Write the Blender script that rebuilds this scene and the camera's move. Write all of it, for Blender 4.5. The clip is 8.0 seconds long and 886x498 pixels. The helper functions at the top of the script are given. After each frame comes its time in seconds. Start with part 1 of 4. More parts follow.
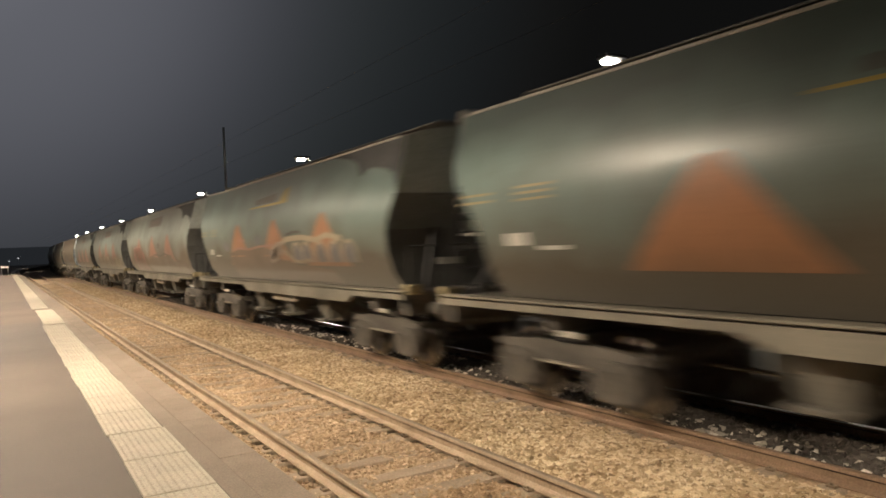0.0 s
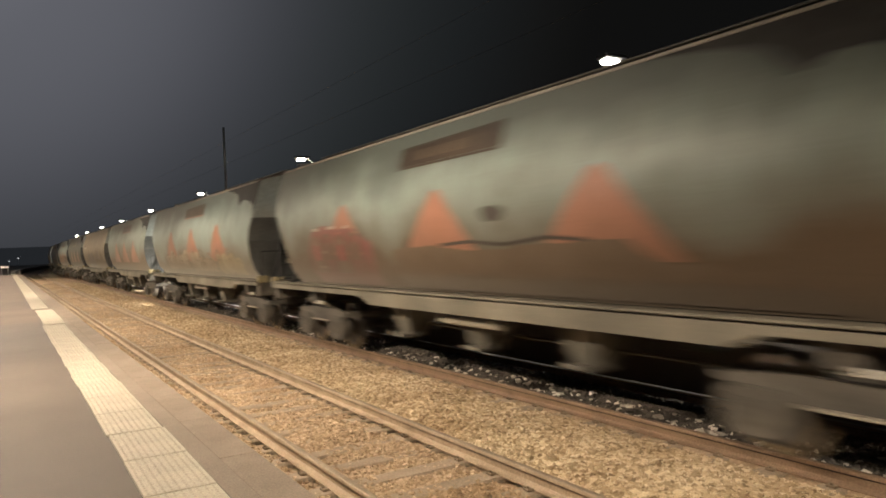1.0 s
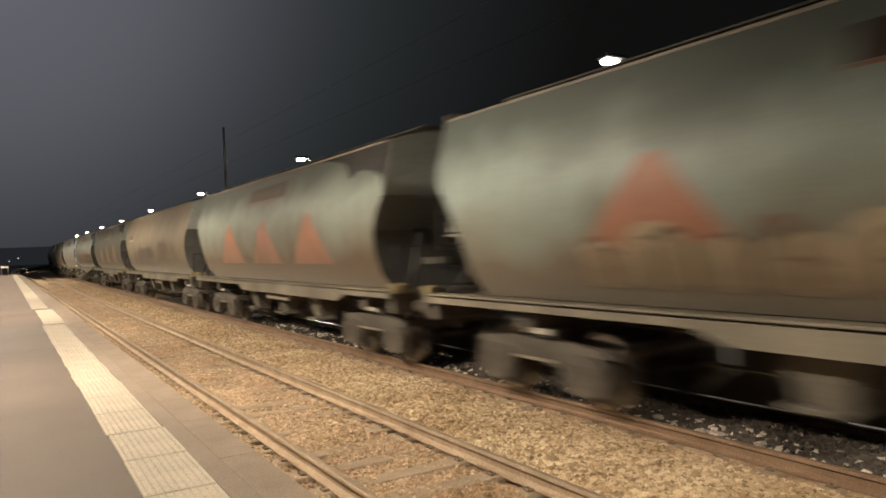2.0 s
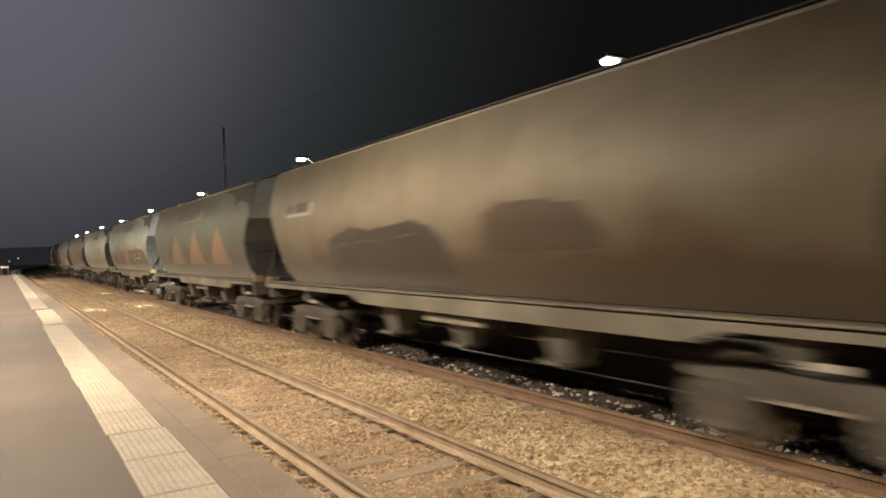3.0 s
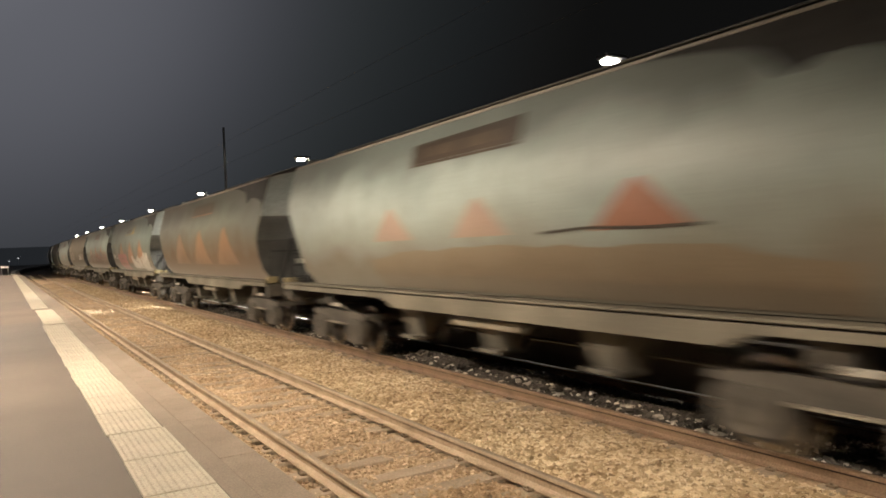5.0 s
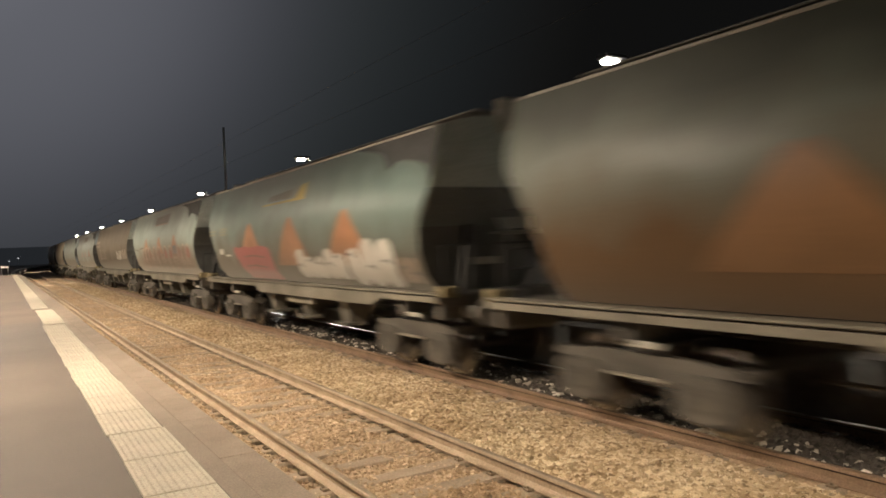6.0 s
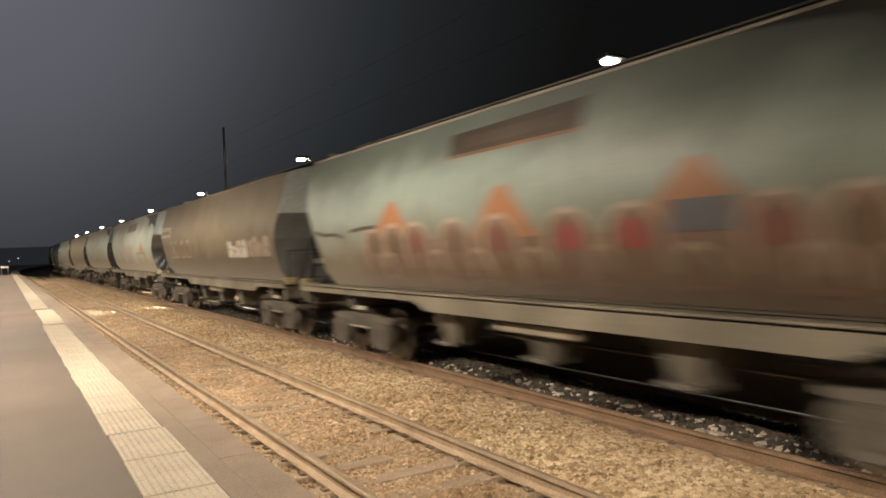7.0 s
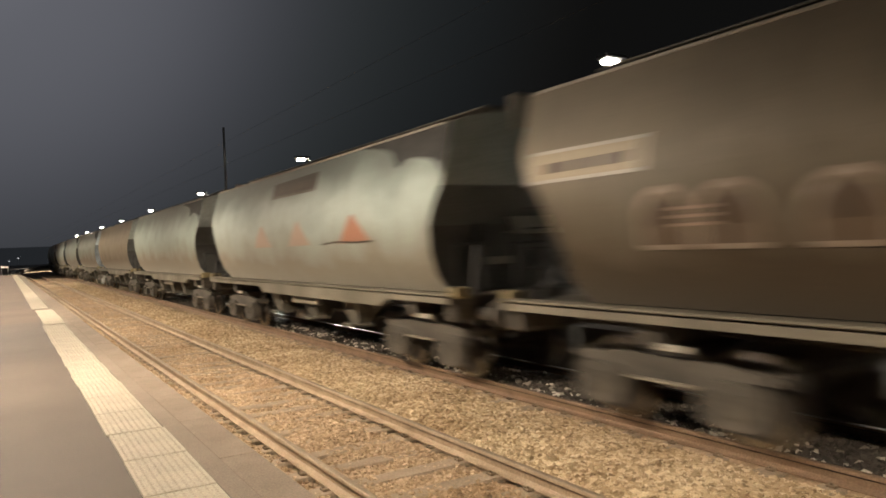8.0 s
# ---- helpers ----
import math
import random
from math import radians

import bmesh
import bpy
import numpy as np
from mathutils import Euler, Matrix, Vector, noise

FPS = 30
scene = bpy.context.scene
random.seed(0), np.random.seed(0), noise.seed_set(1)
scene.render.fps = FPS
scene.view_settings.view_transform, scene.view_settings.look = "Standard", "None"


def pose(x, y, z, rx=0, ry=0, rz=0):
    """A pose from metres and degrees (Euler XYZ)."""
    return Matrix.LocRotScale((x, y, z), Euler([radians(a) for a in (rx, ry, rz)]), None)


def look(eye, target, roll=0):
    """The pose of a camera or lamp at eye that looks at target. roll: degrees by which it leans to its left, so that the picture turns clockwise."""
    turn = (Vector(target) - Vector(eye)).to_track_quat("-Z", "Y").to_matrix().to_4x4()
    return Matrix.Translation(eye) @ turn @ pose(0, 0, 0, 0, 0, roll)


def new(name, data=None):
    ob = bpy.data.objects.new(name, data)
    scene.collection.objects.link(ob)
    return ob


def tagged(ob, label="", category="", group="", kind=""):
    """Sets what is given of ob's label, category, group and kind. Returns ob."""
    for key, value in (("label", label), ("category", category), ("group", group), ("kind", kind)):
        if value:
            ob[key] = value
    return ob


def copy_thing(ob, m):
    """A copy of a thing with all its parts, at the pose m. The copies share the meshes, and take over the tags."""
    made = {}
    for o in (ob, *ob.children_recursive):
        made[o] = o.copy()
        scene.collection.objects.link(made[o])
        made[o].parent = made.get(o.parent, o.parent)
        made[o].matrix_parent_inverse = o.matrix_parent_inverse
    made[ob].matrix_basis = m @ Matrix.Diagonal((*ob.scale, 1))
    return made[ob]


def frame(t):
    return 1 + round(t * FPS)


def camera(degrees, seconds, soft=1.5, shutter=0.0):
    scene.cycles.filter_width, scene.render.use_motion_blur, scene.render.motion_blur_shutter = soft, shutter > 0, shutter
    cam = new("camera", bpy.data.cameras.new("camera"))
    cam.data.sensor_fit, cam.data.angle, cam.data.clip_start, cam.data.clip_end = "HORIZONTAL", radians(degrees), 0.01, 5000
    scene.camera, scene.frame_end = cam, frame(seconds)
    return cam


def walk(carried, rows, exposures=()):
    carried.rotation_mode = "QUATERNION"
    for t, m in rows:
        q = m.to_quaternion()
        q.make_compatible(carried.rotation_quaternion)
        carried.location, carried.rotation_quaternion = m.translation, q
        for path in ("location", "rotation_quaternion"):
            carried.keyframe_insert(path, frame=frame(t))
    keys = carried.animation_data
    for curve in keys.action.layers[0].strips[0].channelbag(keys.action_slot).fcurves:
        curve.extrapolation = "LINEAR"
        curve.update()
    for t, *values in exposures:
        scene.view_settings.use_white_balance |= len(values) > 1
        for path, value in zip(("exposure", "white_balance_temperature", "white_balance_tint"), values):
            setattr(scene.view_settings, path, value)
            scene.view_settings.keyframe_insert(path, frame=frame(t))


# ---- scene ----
# World: y runs along the track, x across it, z = 0 at the rail tops.
EYE_Z = 2.14
cam = camera(62.39, 8.0, soft=1.7, shutter=0.5)
_yaw, _tilt = radians(31.0), radians(-0.505)
_eye = Vector((0, 0, EYE_Z))
_aim = _eye + Vector((math.sin(_yaw) * math.cos(_tilt), math.cos(_yaw) * math.cos(_tilt), math.sin(_tilt)))
walk(cam, [(0.0, look(_eye, _aim, -2.41)), (8.0, look(_eye, _aim, -2.41))])

# ---- light ----
LAMP_Y0, LAMP_STEP = 12.2, 20.05
LAMP_WARM = (1, 0.802, 0.605)
LAMP_WHITE = (1.0, 0.93, 0.80)
scene.view_settings.exposure = 1.6

world = bpy.data.worlds.new("night_sky")
scene.world = world
world.use_nodes = True
wt = world.node_tree
wt.nodes.clear()
w_out = wt.nodes.new("ShaderNodeOutputWorld")
w_bg = wt.nodes.new("ShaderNodeBackground")
w_co = wt.nodes.new("ShaderNodeTexCoord")
w_dot = wt.nodes.new("ShaderNodeVectorMath")
w_dot.operation = "DOT_PRODUCT"
w_dot.inputs[1].default_value = Vector((-0.039, 0.929, 0.368))
w_ramp = wt.nodes.new("ShaderNodeValToRGB")
w_ramp.color_ramp.interpolation = "B_SPLINE"
e = w_ramp.color_ramp.elements
e[0].position, e[0].color = 0.0, (0.0011, 0.0011, 0.0011, 1)
e[1].position, e[1].color = 0.992, (0.0415, 0.0425, 0.049, 1)
for p, c in ((0.727, (0.00154, 0.00154, 0.00149)), (0.771, (0.00247, 0.00247, 0.0024)), (0.815, (0.00332, 0.00377, 0.004)), (0.86, (0.0051, 0.0058, 0.00615)), (0.904, (0.00848, 0.00964, 0.01022)), (0.948, (0.01736, 0.0181, 0.02106))):
    e.new(p).color = (*c, 1)
wt.links.new(w_co.outputs["Generated"], w_dot.inputs[0])
wt.links.new(w_dot.outputs["Value"], w_ramp.inputs["Fac"])
wt.links.new(w_ramp.outputs["Color"], w_bg.inputs["Color"])
w_bg.inputs["Strength"].default_value = 1.0
wt.links.new(w_bg.outputs["Background"], w_out.inputs["Surface"])


def lamp_light(x, y, z, watts, colour, tilt=0.0, cone=168, blend=0.5):
    """The light of one lantern: a wide downward beam from its lens."""
    d = bpy.data.lights.new("lantern_light", "SPOT")
    d.energy, d.color, d.shadow_soft_size = watts, colour, 0.13
    d.spot_size, d.spot_blend = radians(cone), blend
    ob = new("lantern_light", d)
    ob.matrix_world = pose(x, y, z, 0, tilt, 0)
    return ob


FAR_WATTS = 10500
# near platform's unseen row: even step chosen for fill, tighter beam behind the camera
# the lamp behind the camera is added to brighten the near ballast
NEAR_LAMPS = [(-2.6, 1750, 136, 0.4)] + [(-2.6 + 13.3 * i, 2150 if i < 4 else 1550, 160, 0.5) for i in range(1, 8)]
for y, watts, cone, blend in NEAR_LAMPS:
    lamp_light(-0.9, y, 5.84, watts, LAMP_WARM, -8, cone, blend)
for i in range(-1, 8):
    lamp_light(11.95, LAMP_Y0 + i * LAMP_STEP, 6.18, FAR_WATTS, LAMP_WHITE, -10)

# ---- materials ----


def material(name, rough=0.6, metal=0.0):
    m = bpy.data.materials.new(name)
    m.use_nodes = True
    b = m.node_tree.nodes["Principled BSDF"]
    b.inputs["Roughness"].default_value, b.inputs["Metallic"].default_value = rough, metal
    return m, m.node_tree, b


def noise_tex(nt, scale, detail=4, vec=None, rough=0.55):
    n = nt.nodes.new("ShaderNodeTexNoise")
    n.inputs["Scale"].default_value, n.inputs["Detail"].default_value = scale, detail
    n.inputs["Roughness"].default_value = rough
    if vec:
        nt.links.new(vec, n.inputs["Vector"])
    return n


def ramp(nt, src, stops):
    r = nt.nodes.new("ShaderNodeValToRGB")
    el = r.color_ramp.elements
    for i, (p, c) in enumerate(stops):
        x = el[i] if i < 2 else el.new(p)
        x.position, x.color = p, (*c, 1)
    nt.links.new(src, r.inputs["Fac"])
    return r


def mixed(nt, fac, a, b, how="MIX"):
    m = nt.nodes.new("ShaderNodeMix")
    m.data_type, m.blend_type = "RGBA", how
    for sock, v in ((m.inputs["Factor"], fac), (m.inputs["A"], a), (m.inputs["B"], b)):
        if isinstance(v, bpy.types.NodeSocket):
            nt.links.new(v, sock)
        else:
            sock.default_value = v if isinstance(v, (int, float)) else (*v, 1)
    return m.outputs["Result"]


def bumped(nt, bsdf, height, strength, distance=0.01):
    b = nt.nodes.new("ShaderNodeBump")
    b.inputs["Strength"].default_value, b.inputs["Distance"].default_value = strength, distance
    nt.links.new(height, b.inputs["Height"])
    nt.links.new(b.outputs["Normal"], bsdf.inputs["Normal"])


def coords(nt, which="Object"):
    return nt.nodes.new("ShaderNodeTexCoord").outputs[which]


def speckled(name, dark, light, big=1.2, fine=60, rough=0.8, bump=0.3, metal=0.0, dist=0.004):
    """Two scales of variation between two tones, with fine relief."""
    m, nt, b = material(name, rough, metal)
    v = coords(nt)
    big_n, fine_n = noise_tex(nt, big, 5, v), noise_tex(nt, fine, 3, v)
    c1 = ramp(nt, big_n.outputs["Fac"], [(0.3, dark), (0.7, light)])
    c2 = ramp(nt, fine_n.outputs["Fac"], [(0.3, (0.72, 0.72, 0.72)), (0.7, (1.15, 1.15, 1.15))])
    nt.links.new(mixed(nt, 1.0, c1.outputs["Color"], c2.outputs["Color"], "MULTIPLY"), b.inputs["Base Color"])
    bumped(nt, b, fine_n.outputs["Fac"], bump, dist)
    return m


def glowing(name, colour, strength):
    m, nt, b = material(name, 0.4)
    b.inputs["Base Color"].default_value = (0.8, 0.8, 0.8, 1)
    b.inputs["Emission Color"].default_value = (*colour, 1)
    b.inputs["Emission Strength"].default_value = strength
    return m


def stone_material(name, tones):
    """Ballast: each loose stone takes one of several tones."""
    m, nt, b = material(name, 0.85)
    g = nt.nodes.new("ShaderNodeNewGeometry")
    r = ramp(nt, g.outputs["Random Per Island"], tones)
    v = coords(nt)
    n, patch = noise_tex(nt, 90, 3, v), noise_tex(nt, 0.7, 3, v)
    c = mixed(nt, 1.0, r.outputs["Color"], ramp(nt, n.outputs["Fac"], [(0.3, (0.75, 0.73, 0.7)), (0.7, (1.12, 1.12, 1.12))]).outputs["Color"], "MULTIPLY")
    c = mixed(nt, 1.0, c, ramp(nt, patch.outputs["Fac"], [(0.35, (0.78, 0.72, 0.66)), (0.65, (1.05, 1.05, 1.05))]).outputs["Color"], "MULTIPLY")
    nt.links.new(c, b.inputs["Base Color"])
    bumped(nt, b, n.outputs["Fac"], 0.4, 0.004)
    return m


def bed_material():
    """The ballast under and beyond the loose stones."""
    m, nt, b = material("ballast_bed", 0.9)
    v = coords(nt)
    vor = nt.nodes.new("ShaderNodeTexVoronoi")
    vor.inputs["Scale"].default_value = 22
    nt.links.new(v, vor.inputs["Vector"])
    c1 = ramp(nt, vor.outputs["Distance"], [(0.05, (0.62, 0.485, 0.33)), (0.6, (0.43, 0.33, 0.222))])
    patch = noise_tex(nt, 0.6, 4, v)
    c2 = ramp(nt, patch.outputs["Fac"], [(0.35, (0.7, 0.64, 0.58)), (0.65, (1.1, 1.1, 1.1))])
    nt.links.new(mixed(nt, 1.0, c1.outputs["Color"], c2.outputs["Color"], "MULTIPLY"), b.inputs["Base Color"])
    inv = nt.nodes.new("ShaderNodeMath")
    inv.operation = "SUBTRACT"
    inv.inputs[0].default_value = 1.0
    nt.links.new(vor.outputs["Distance"], inv.inputs[1])
    bumped(nt, b, inv.outputs[0], 0.9, 0.03)
    return m


def dusted(b, weight=0.35):
    """A film of pale dust that shows at a low angle."""
    b.inputs["Sheen Weight"].default_value, b.inputs["Sheen Roughness"].default_value = weight, 0.45
    b.inputs["Sheen Tint"].default_value = (0.9, 0.86, 0.76, 1)


def wagon_paint(name, base, dirt, low=0.55, gloss=0.33, streak=0.5, top_dark=0.78):
    """Faded paint: rain streaks, dust thrown up from the ballast, rust specks."""
    m, nt, b = material(name, gloss)
    v = coords(nt)
    rnd = nt.nodes.new("ShaderNodeObjectInfo").outputs["Random"]
    off = nt.nodes.new("ShaderNodeCombineXYZ")
    mul = nt.nodes.new("ShaderNodeMath")
    mul.operation, mul.inputs[1].default_value = "MULTIPLY", 37.0
    nt.links.new(rnd, mul.inputs[0])
    nt.links.new(mul.outputs[0], off.inputs["Y"])
    add = nt.nodes.new("ShaderNodeVectorMath")
    nt.links.new(v, add.inputs[0])
    nt.links.new(off.outputs[0], add.inputs[1])
    pos = add.outputs[0]
    # streaks: noise stretched upright
    mp = nt.nodes.new("ShaderNodeMapping")
    mp.inputs["Scale"].default_value = (0.6, 3.2, 0.22)
    nt.links.new(pos, mp.inputs["Vector"])
    st = noise_tex(nt, 1.6, 5, mp.outputs[0])
    cloud = noise_tex(nt, 0.8, 5, pos)
    fine = noise_tex(nt, 35, 3, pos)
    dark = tuple(c * 0.62 for c in base)
    grime = tuple(0.5 * (p + q) for p, q in zip(base, dirt))
    c = mixed(nt, ramp(nt, st.outputs["Fac"], [(0.40, (0, 0, 0)), (0.66, (streak,) * 3)]).outputs["Color"], base, grime)
    c = mixed(nt, ramp(nt, cloud.outputs["Fac"], [(0.45, (0, 0, 0)), (0.72, (0.65, 0.65, 0.65))]).outputs["Color"], c, dark)
    blotch = noise_tex(nt, 3.4, 6, pos, 0.65)
    c = mixed(nt, ramp(nt, blotch.outputs["Fac"], [(0.52, (0, 0, 0)), (0.70, (0.45, 0.45, 0.45))]).outputs["Color"], c, grime)
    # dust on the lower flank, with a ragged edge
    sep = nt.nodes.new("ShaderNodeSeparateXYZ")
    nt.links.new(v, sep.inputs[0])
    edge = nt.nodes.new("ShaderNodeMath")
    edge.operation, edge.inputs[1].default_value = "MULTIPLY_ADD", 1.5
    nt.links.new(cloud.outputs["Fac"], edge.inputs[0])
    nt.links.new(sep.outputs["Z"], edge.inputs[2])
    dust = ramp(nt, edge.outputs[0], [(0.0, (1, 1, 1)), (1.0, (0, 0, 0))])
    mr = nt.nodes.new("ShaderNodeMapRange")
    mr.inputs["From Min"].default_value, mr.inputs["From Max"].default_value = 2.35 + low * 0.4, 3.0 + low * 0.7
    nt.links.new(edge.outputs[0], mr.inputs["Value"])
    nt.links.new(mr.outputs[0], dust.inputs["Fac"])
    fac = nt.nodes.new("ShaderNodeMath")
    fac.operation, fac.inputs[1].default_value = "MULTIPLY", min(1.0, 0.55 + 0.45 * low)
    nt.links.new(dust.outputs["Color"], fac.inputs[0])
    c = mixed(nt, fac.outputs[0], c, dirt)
    # roof grime plus painted lamplight fall-off, ending in a ragged line
    top = nt.nodes.new("ShaderNodeMapRange")
    top.inputs["From Min"].default_value, top.inputs["From Max"].default_value = 3.72, 4.42
    top.inputs["To Max"].default_value = top_dark
    nt.links.new(edge.outputs[0], top.inputs["Value"])
    c = mixed(nt, top.outputs[0], c, tuple(0.25 * q for q in base))
    c = mixed(nt, 1.0, c, ramp(nt, fine.outputs["Fac"], [(0.3, (0.85, 0.85, 0.85)), (0.7, (1.08, 1.08, 1.08))]).outputs["Color"], "MULTIPLY")
    nt.links.new(c, b.inputs["Base Color"])
    rg = nt.nodes.new("ShaderNodeMapRange")
    rg.inputs["To Min"].default_value, rg.inputs["To Max"].default_value = gloss, 0.75
    nt.links.new(fac.outputs[0], rg.inputs["Value"])
    nt.links.new(rg.outputs[0], b.inputs["Roughness"])
    # dust takes the shine
    sp = nt.nodes.new("ShaderNodeMapRange")
    sp.inputs["To Min"].default_value, sp.inputs["To Max"].default_value = 0.5, 0.06
    nt.links.new(fac.outputs[0], sp.inputs["Value"])
    nt.links.new(sp.outputs[0], b.inputs["Specular IOR Level"])
    bumped(nt, b, cloud.outputs["Fac"], 0.12, 0.03)
    dusted(b)
    return m


M_ASPHALT = speckled("worn_asphalt", (0.098, 0.082, 0.068), (0.132, 0.111, 0.092), 0.5, 140, 0.75, 0.25)
M_ASPHALT_OLD = speckled("older_asphalt", (0.122, 0.097, 0.078), (0.165, 0.132, 0.107), 0.6, 120, 0.8, 0.25)
M_ASPHALT_EDGE = speckled("pale_gritty_asphalt", (0.21, 0.172, 0.137), (0.29, 0.24, 0.19), 0.9, 90, 0.8, 0.35)
M_TILE = speckled("cream_tile", (0.43, 0.398, 0.32), (0.54, 0.50, 0.405), 2.5, 70, 0.6, 0.2)
M_KERB = speckled("concrete_edge", (0.22, 0.18, 0.14), (0.33, 0.27, 0.215), 1.6, 60, 0.85, 0.4)
M_GROUND = speckled("dark_earth", (0.05, 0.042, 0.033), (0.085, 0.07, 0.055), 0.8, 20, 0.95, 0.5, 0, 0.02)
M_BED = bed_material()
M_STONE = stone_material("ballast_stone", [(0.0, (0.28, 0.205, 0.12)), (0.3, (0.52, 0.41, 0.26)), (0.7, (0.72, 0.60, 0.41)), (1.0, (0.88, 0.78, 0.58))])
M_STONE_DIRTY = stone_material("dirty_ballast_stone", [(0.0, (0.40, 0.305, 0.20)), (0.35, (0.54, 0.42, 0.28)), (0.7, (0.65, 0.52, 0.36)), (1.0, (0.75, 0.62, 0.46))])
M_STONE_PALE = stone_material("pale_ballast_stone", [(0.0, (0.45, 0.42, 0.37)), (0.35, (0.62, 0.59, 0.53)), (0.7, (0.74, 0.71, 0.65)), (1.0, (0.82, 0.80, 0.75))])
# much darker tones than the other ballast, with rare pale stones
M_STONE_DARK = stone_material("dark_ballast_stone", [(0.0, (0.06, 0.053, 0.046)), (0.5, (0.10, 0.09, 0.078)), (0.96, (0.13, 0.118, 0.105)), (1.0, (0.34, 0.32, 0.28))])
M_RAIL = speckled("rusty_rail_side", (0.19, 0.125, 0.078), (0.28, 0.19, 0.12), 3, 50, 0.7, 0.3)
# dark brown that paints the rail head's shade on the top of the web
M_RAIL_SHADE = speckled("rail_head_shade_brown", (0.05, 0.033, 0.022), (0.09, 0.06, 0.04), 3, 50, 0.8, 0.3)
M_RAILHEAD = speckled("worn_rail_head", (0.30, 0.235, 0.165), (0.42, 0.34, 0.245), 3, 40, 0.62, 0.15, 0.25)
M_RAILHEAD_BRIGHT = speckled("bright_rail_head", (0.50, 0.48, 0.45), (0.64, 0.62, 0.59), 3, 40, 0.5, 0.05, 0.7)
M_SLEEPER = speckled("dusty_concrete_sleeper", (0.30, 0.24, 0.17), (0.42, 0.34, 0.25), 3, 40, 0.9, 0.4)
M_CLIP = speckled("rusty_clip", (0.20, 0.15, 0.10), (0.32, 0.25, 0.17), 8, 60, 0.75, 0.4)
M_RAIL_DUSTY = speckled("dust_coated_rail", (0.33, 0.25, 0.165), (0.46, 0.36, 0.25), 3, 50, 0.75, 0.3)
M_STEEL = speckled("galvanised_steel", (0.38, 0.38, 0.37), (0.5, 0.5, 0.48), 2, 50, 0.45, 0.1, 0.7)
M_FENCE = speckled("white_painted_steel", (0.78, 0.77, 0.74), (0.86, 0.85, 0.82), 3, 50, 0.5, 0.1)
M_HOUSING = speckled("grey_lamp_housing", (0.10, 0.10, 0.10), (0.15, 0.15, 0.15), 3, 50, 0.5, 0.1)
M_LENS = glowing("lamp_lens", (1.0, 0.94, 0.82), 30)
M_LENS_SMALL = glowing("small_lamp_lens", (1.0, 0.95, 0.86), 20)
M_LENS_WARM = glowing("warm_lamp_lens", (1.0, 0.85, 0.6), 15)
M_LENS_FAR = glowing("distant_lamp_lens", (0.95, 0.97, 1.0), 0.25)

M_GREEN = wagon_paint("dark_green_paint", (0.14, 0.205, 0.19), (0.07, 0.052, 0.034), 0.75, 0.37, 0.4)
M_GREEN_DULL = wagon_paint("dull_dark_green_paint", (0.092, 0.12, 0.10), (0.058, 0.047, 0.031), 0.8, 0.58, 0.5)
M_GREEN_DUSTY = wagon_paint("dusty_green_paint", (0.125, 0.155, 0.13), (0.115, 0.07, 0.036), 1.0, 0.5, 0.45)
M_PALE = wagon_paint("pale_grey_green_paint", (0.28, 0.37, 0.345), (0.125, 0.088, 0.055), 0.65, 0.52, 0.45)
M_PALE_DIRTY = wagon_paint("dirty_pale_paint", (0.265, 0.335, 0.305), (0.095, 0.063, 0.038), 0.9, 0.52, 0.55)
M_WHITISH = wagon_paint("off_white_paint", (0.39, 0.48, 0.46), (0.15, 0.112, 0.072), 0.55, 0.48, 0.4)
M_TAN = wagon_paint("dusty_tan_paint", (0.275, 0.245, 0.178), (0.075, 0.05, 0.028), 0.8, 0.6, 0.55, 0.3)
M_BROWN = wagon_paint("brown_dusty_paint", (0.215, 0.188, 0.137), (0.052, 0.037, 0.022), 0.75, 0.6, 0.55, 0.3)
M_END_SHADE = speckled("shaded_grey_end_plate", (0.10, 0.108, 0.108), (0.18, 0.19, 0.187), 1.2, 30, 0.6, 0.2)
M_DARK_GREY = speckled("dark_grey_sheet", (0.024, 0.025, 0.026), (0.06, 0.061, 0.06), 1.6, 12, 0.8, 0.2)
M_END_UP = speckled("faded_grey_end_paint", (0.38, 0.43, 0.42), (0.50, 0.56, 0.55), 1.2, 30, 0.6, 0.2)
M_END_DEEP_SHADE = speckled("deep_shade_end_plate", (0.075, 0.078, 0.076), (0.135, 0.14, 0.135), 1.4, 30, 0.65, 0.2)
M_ROOF_RAIL = speckled("dusty_roof_bar", (0.15, 0.14, 0.12), (0.25, 0.235, 0.2), 1.4, 35, 0.5, 0.2)
M_LABEL_BOX = speckled("pale_dusty_plate", (0.26, 0.24, 0.19), (0.38, 0.35, 0.28), 2.0, 30, 0.6, 0.2)
M_ROOF = speckled("dusty_roof_sheet", (0.12, 0.11, 0.09), (0.19, 0.17, 0.14), 1.0, 30, 0.6, 0.2)
M_SILL = speckled("dusty_underframe_paint", (0.13, 0.122, 0.096), (0.29, 0.27, 0.215), 0.9, 35, 0.55, 0.2)
M_PALE_STRIP = speckled("pale_roof_strip_paint", (0.30, 0.29, 0.25), (0.42, 0.40, 0.35), 1.4, 35, 0.5, 0.2)
M_GEAR = speckled("grimy_running_gear", (0.056, 0.053, 0.046), (0.16, 0.145, 0.122), 2.2, 30, 0.6, 0.4)
M_PALE_GEAR = speckled("dusty_chute_paint", (0.08, 0.076, 0.063), (0.18, 0.17, 0.14), 2.5, 30, 0.65, 0.3)
M_WHEEL = speckled("worn_wheel_steel", (0.10, 0.088, 0.075), (0.17, 0.15, 0.13), 4, 40, 0.55, 0.2, 0.3)
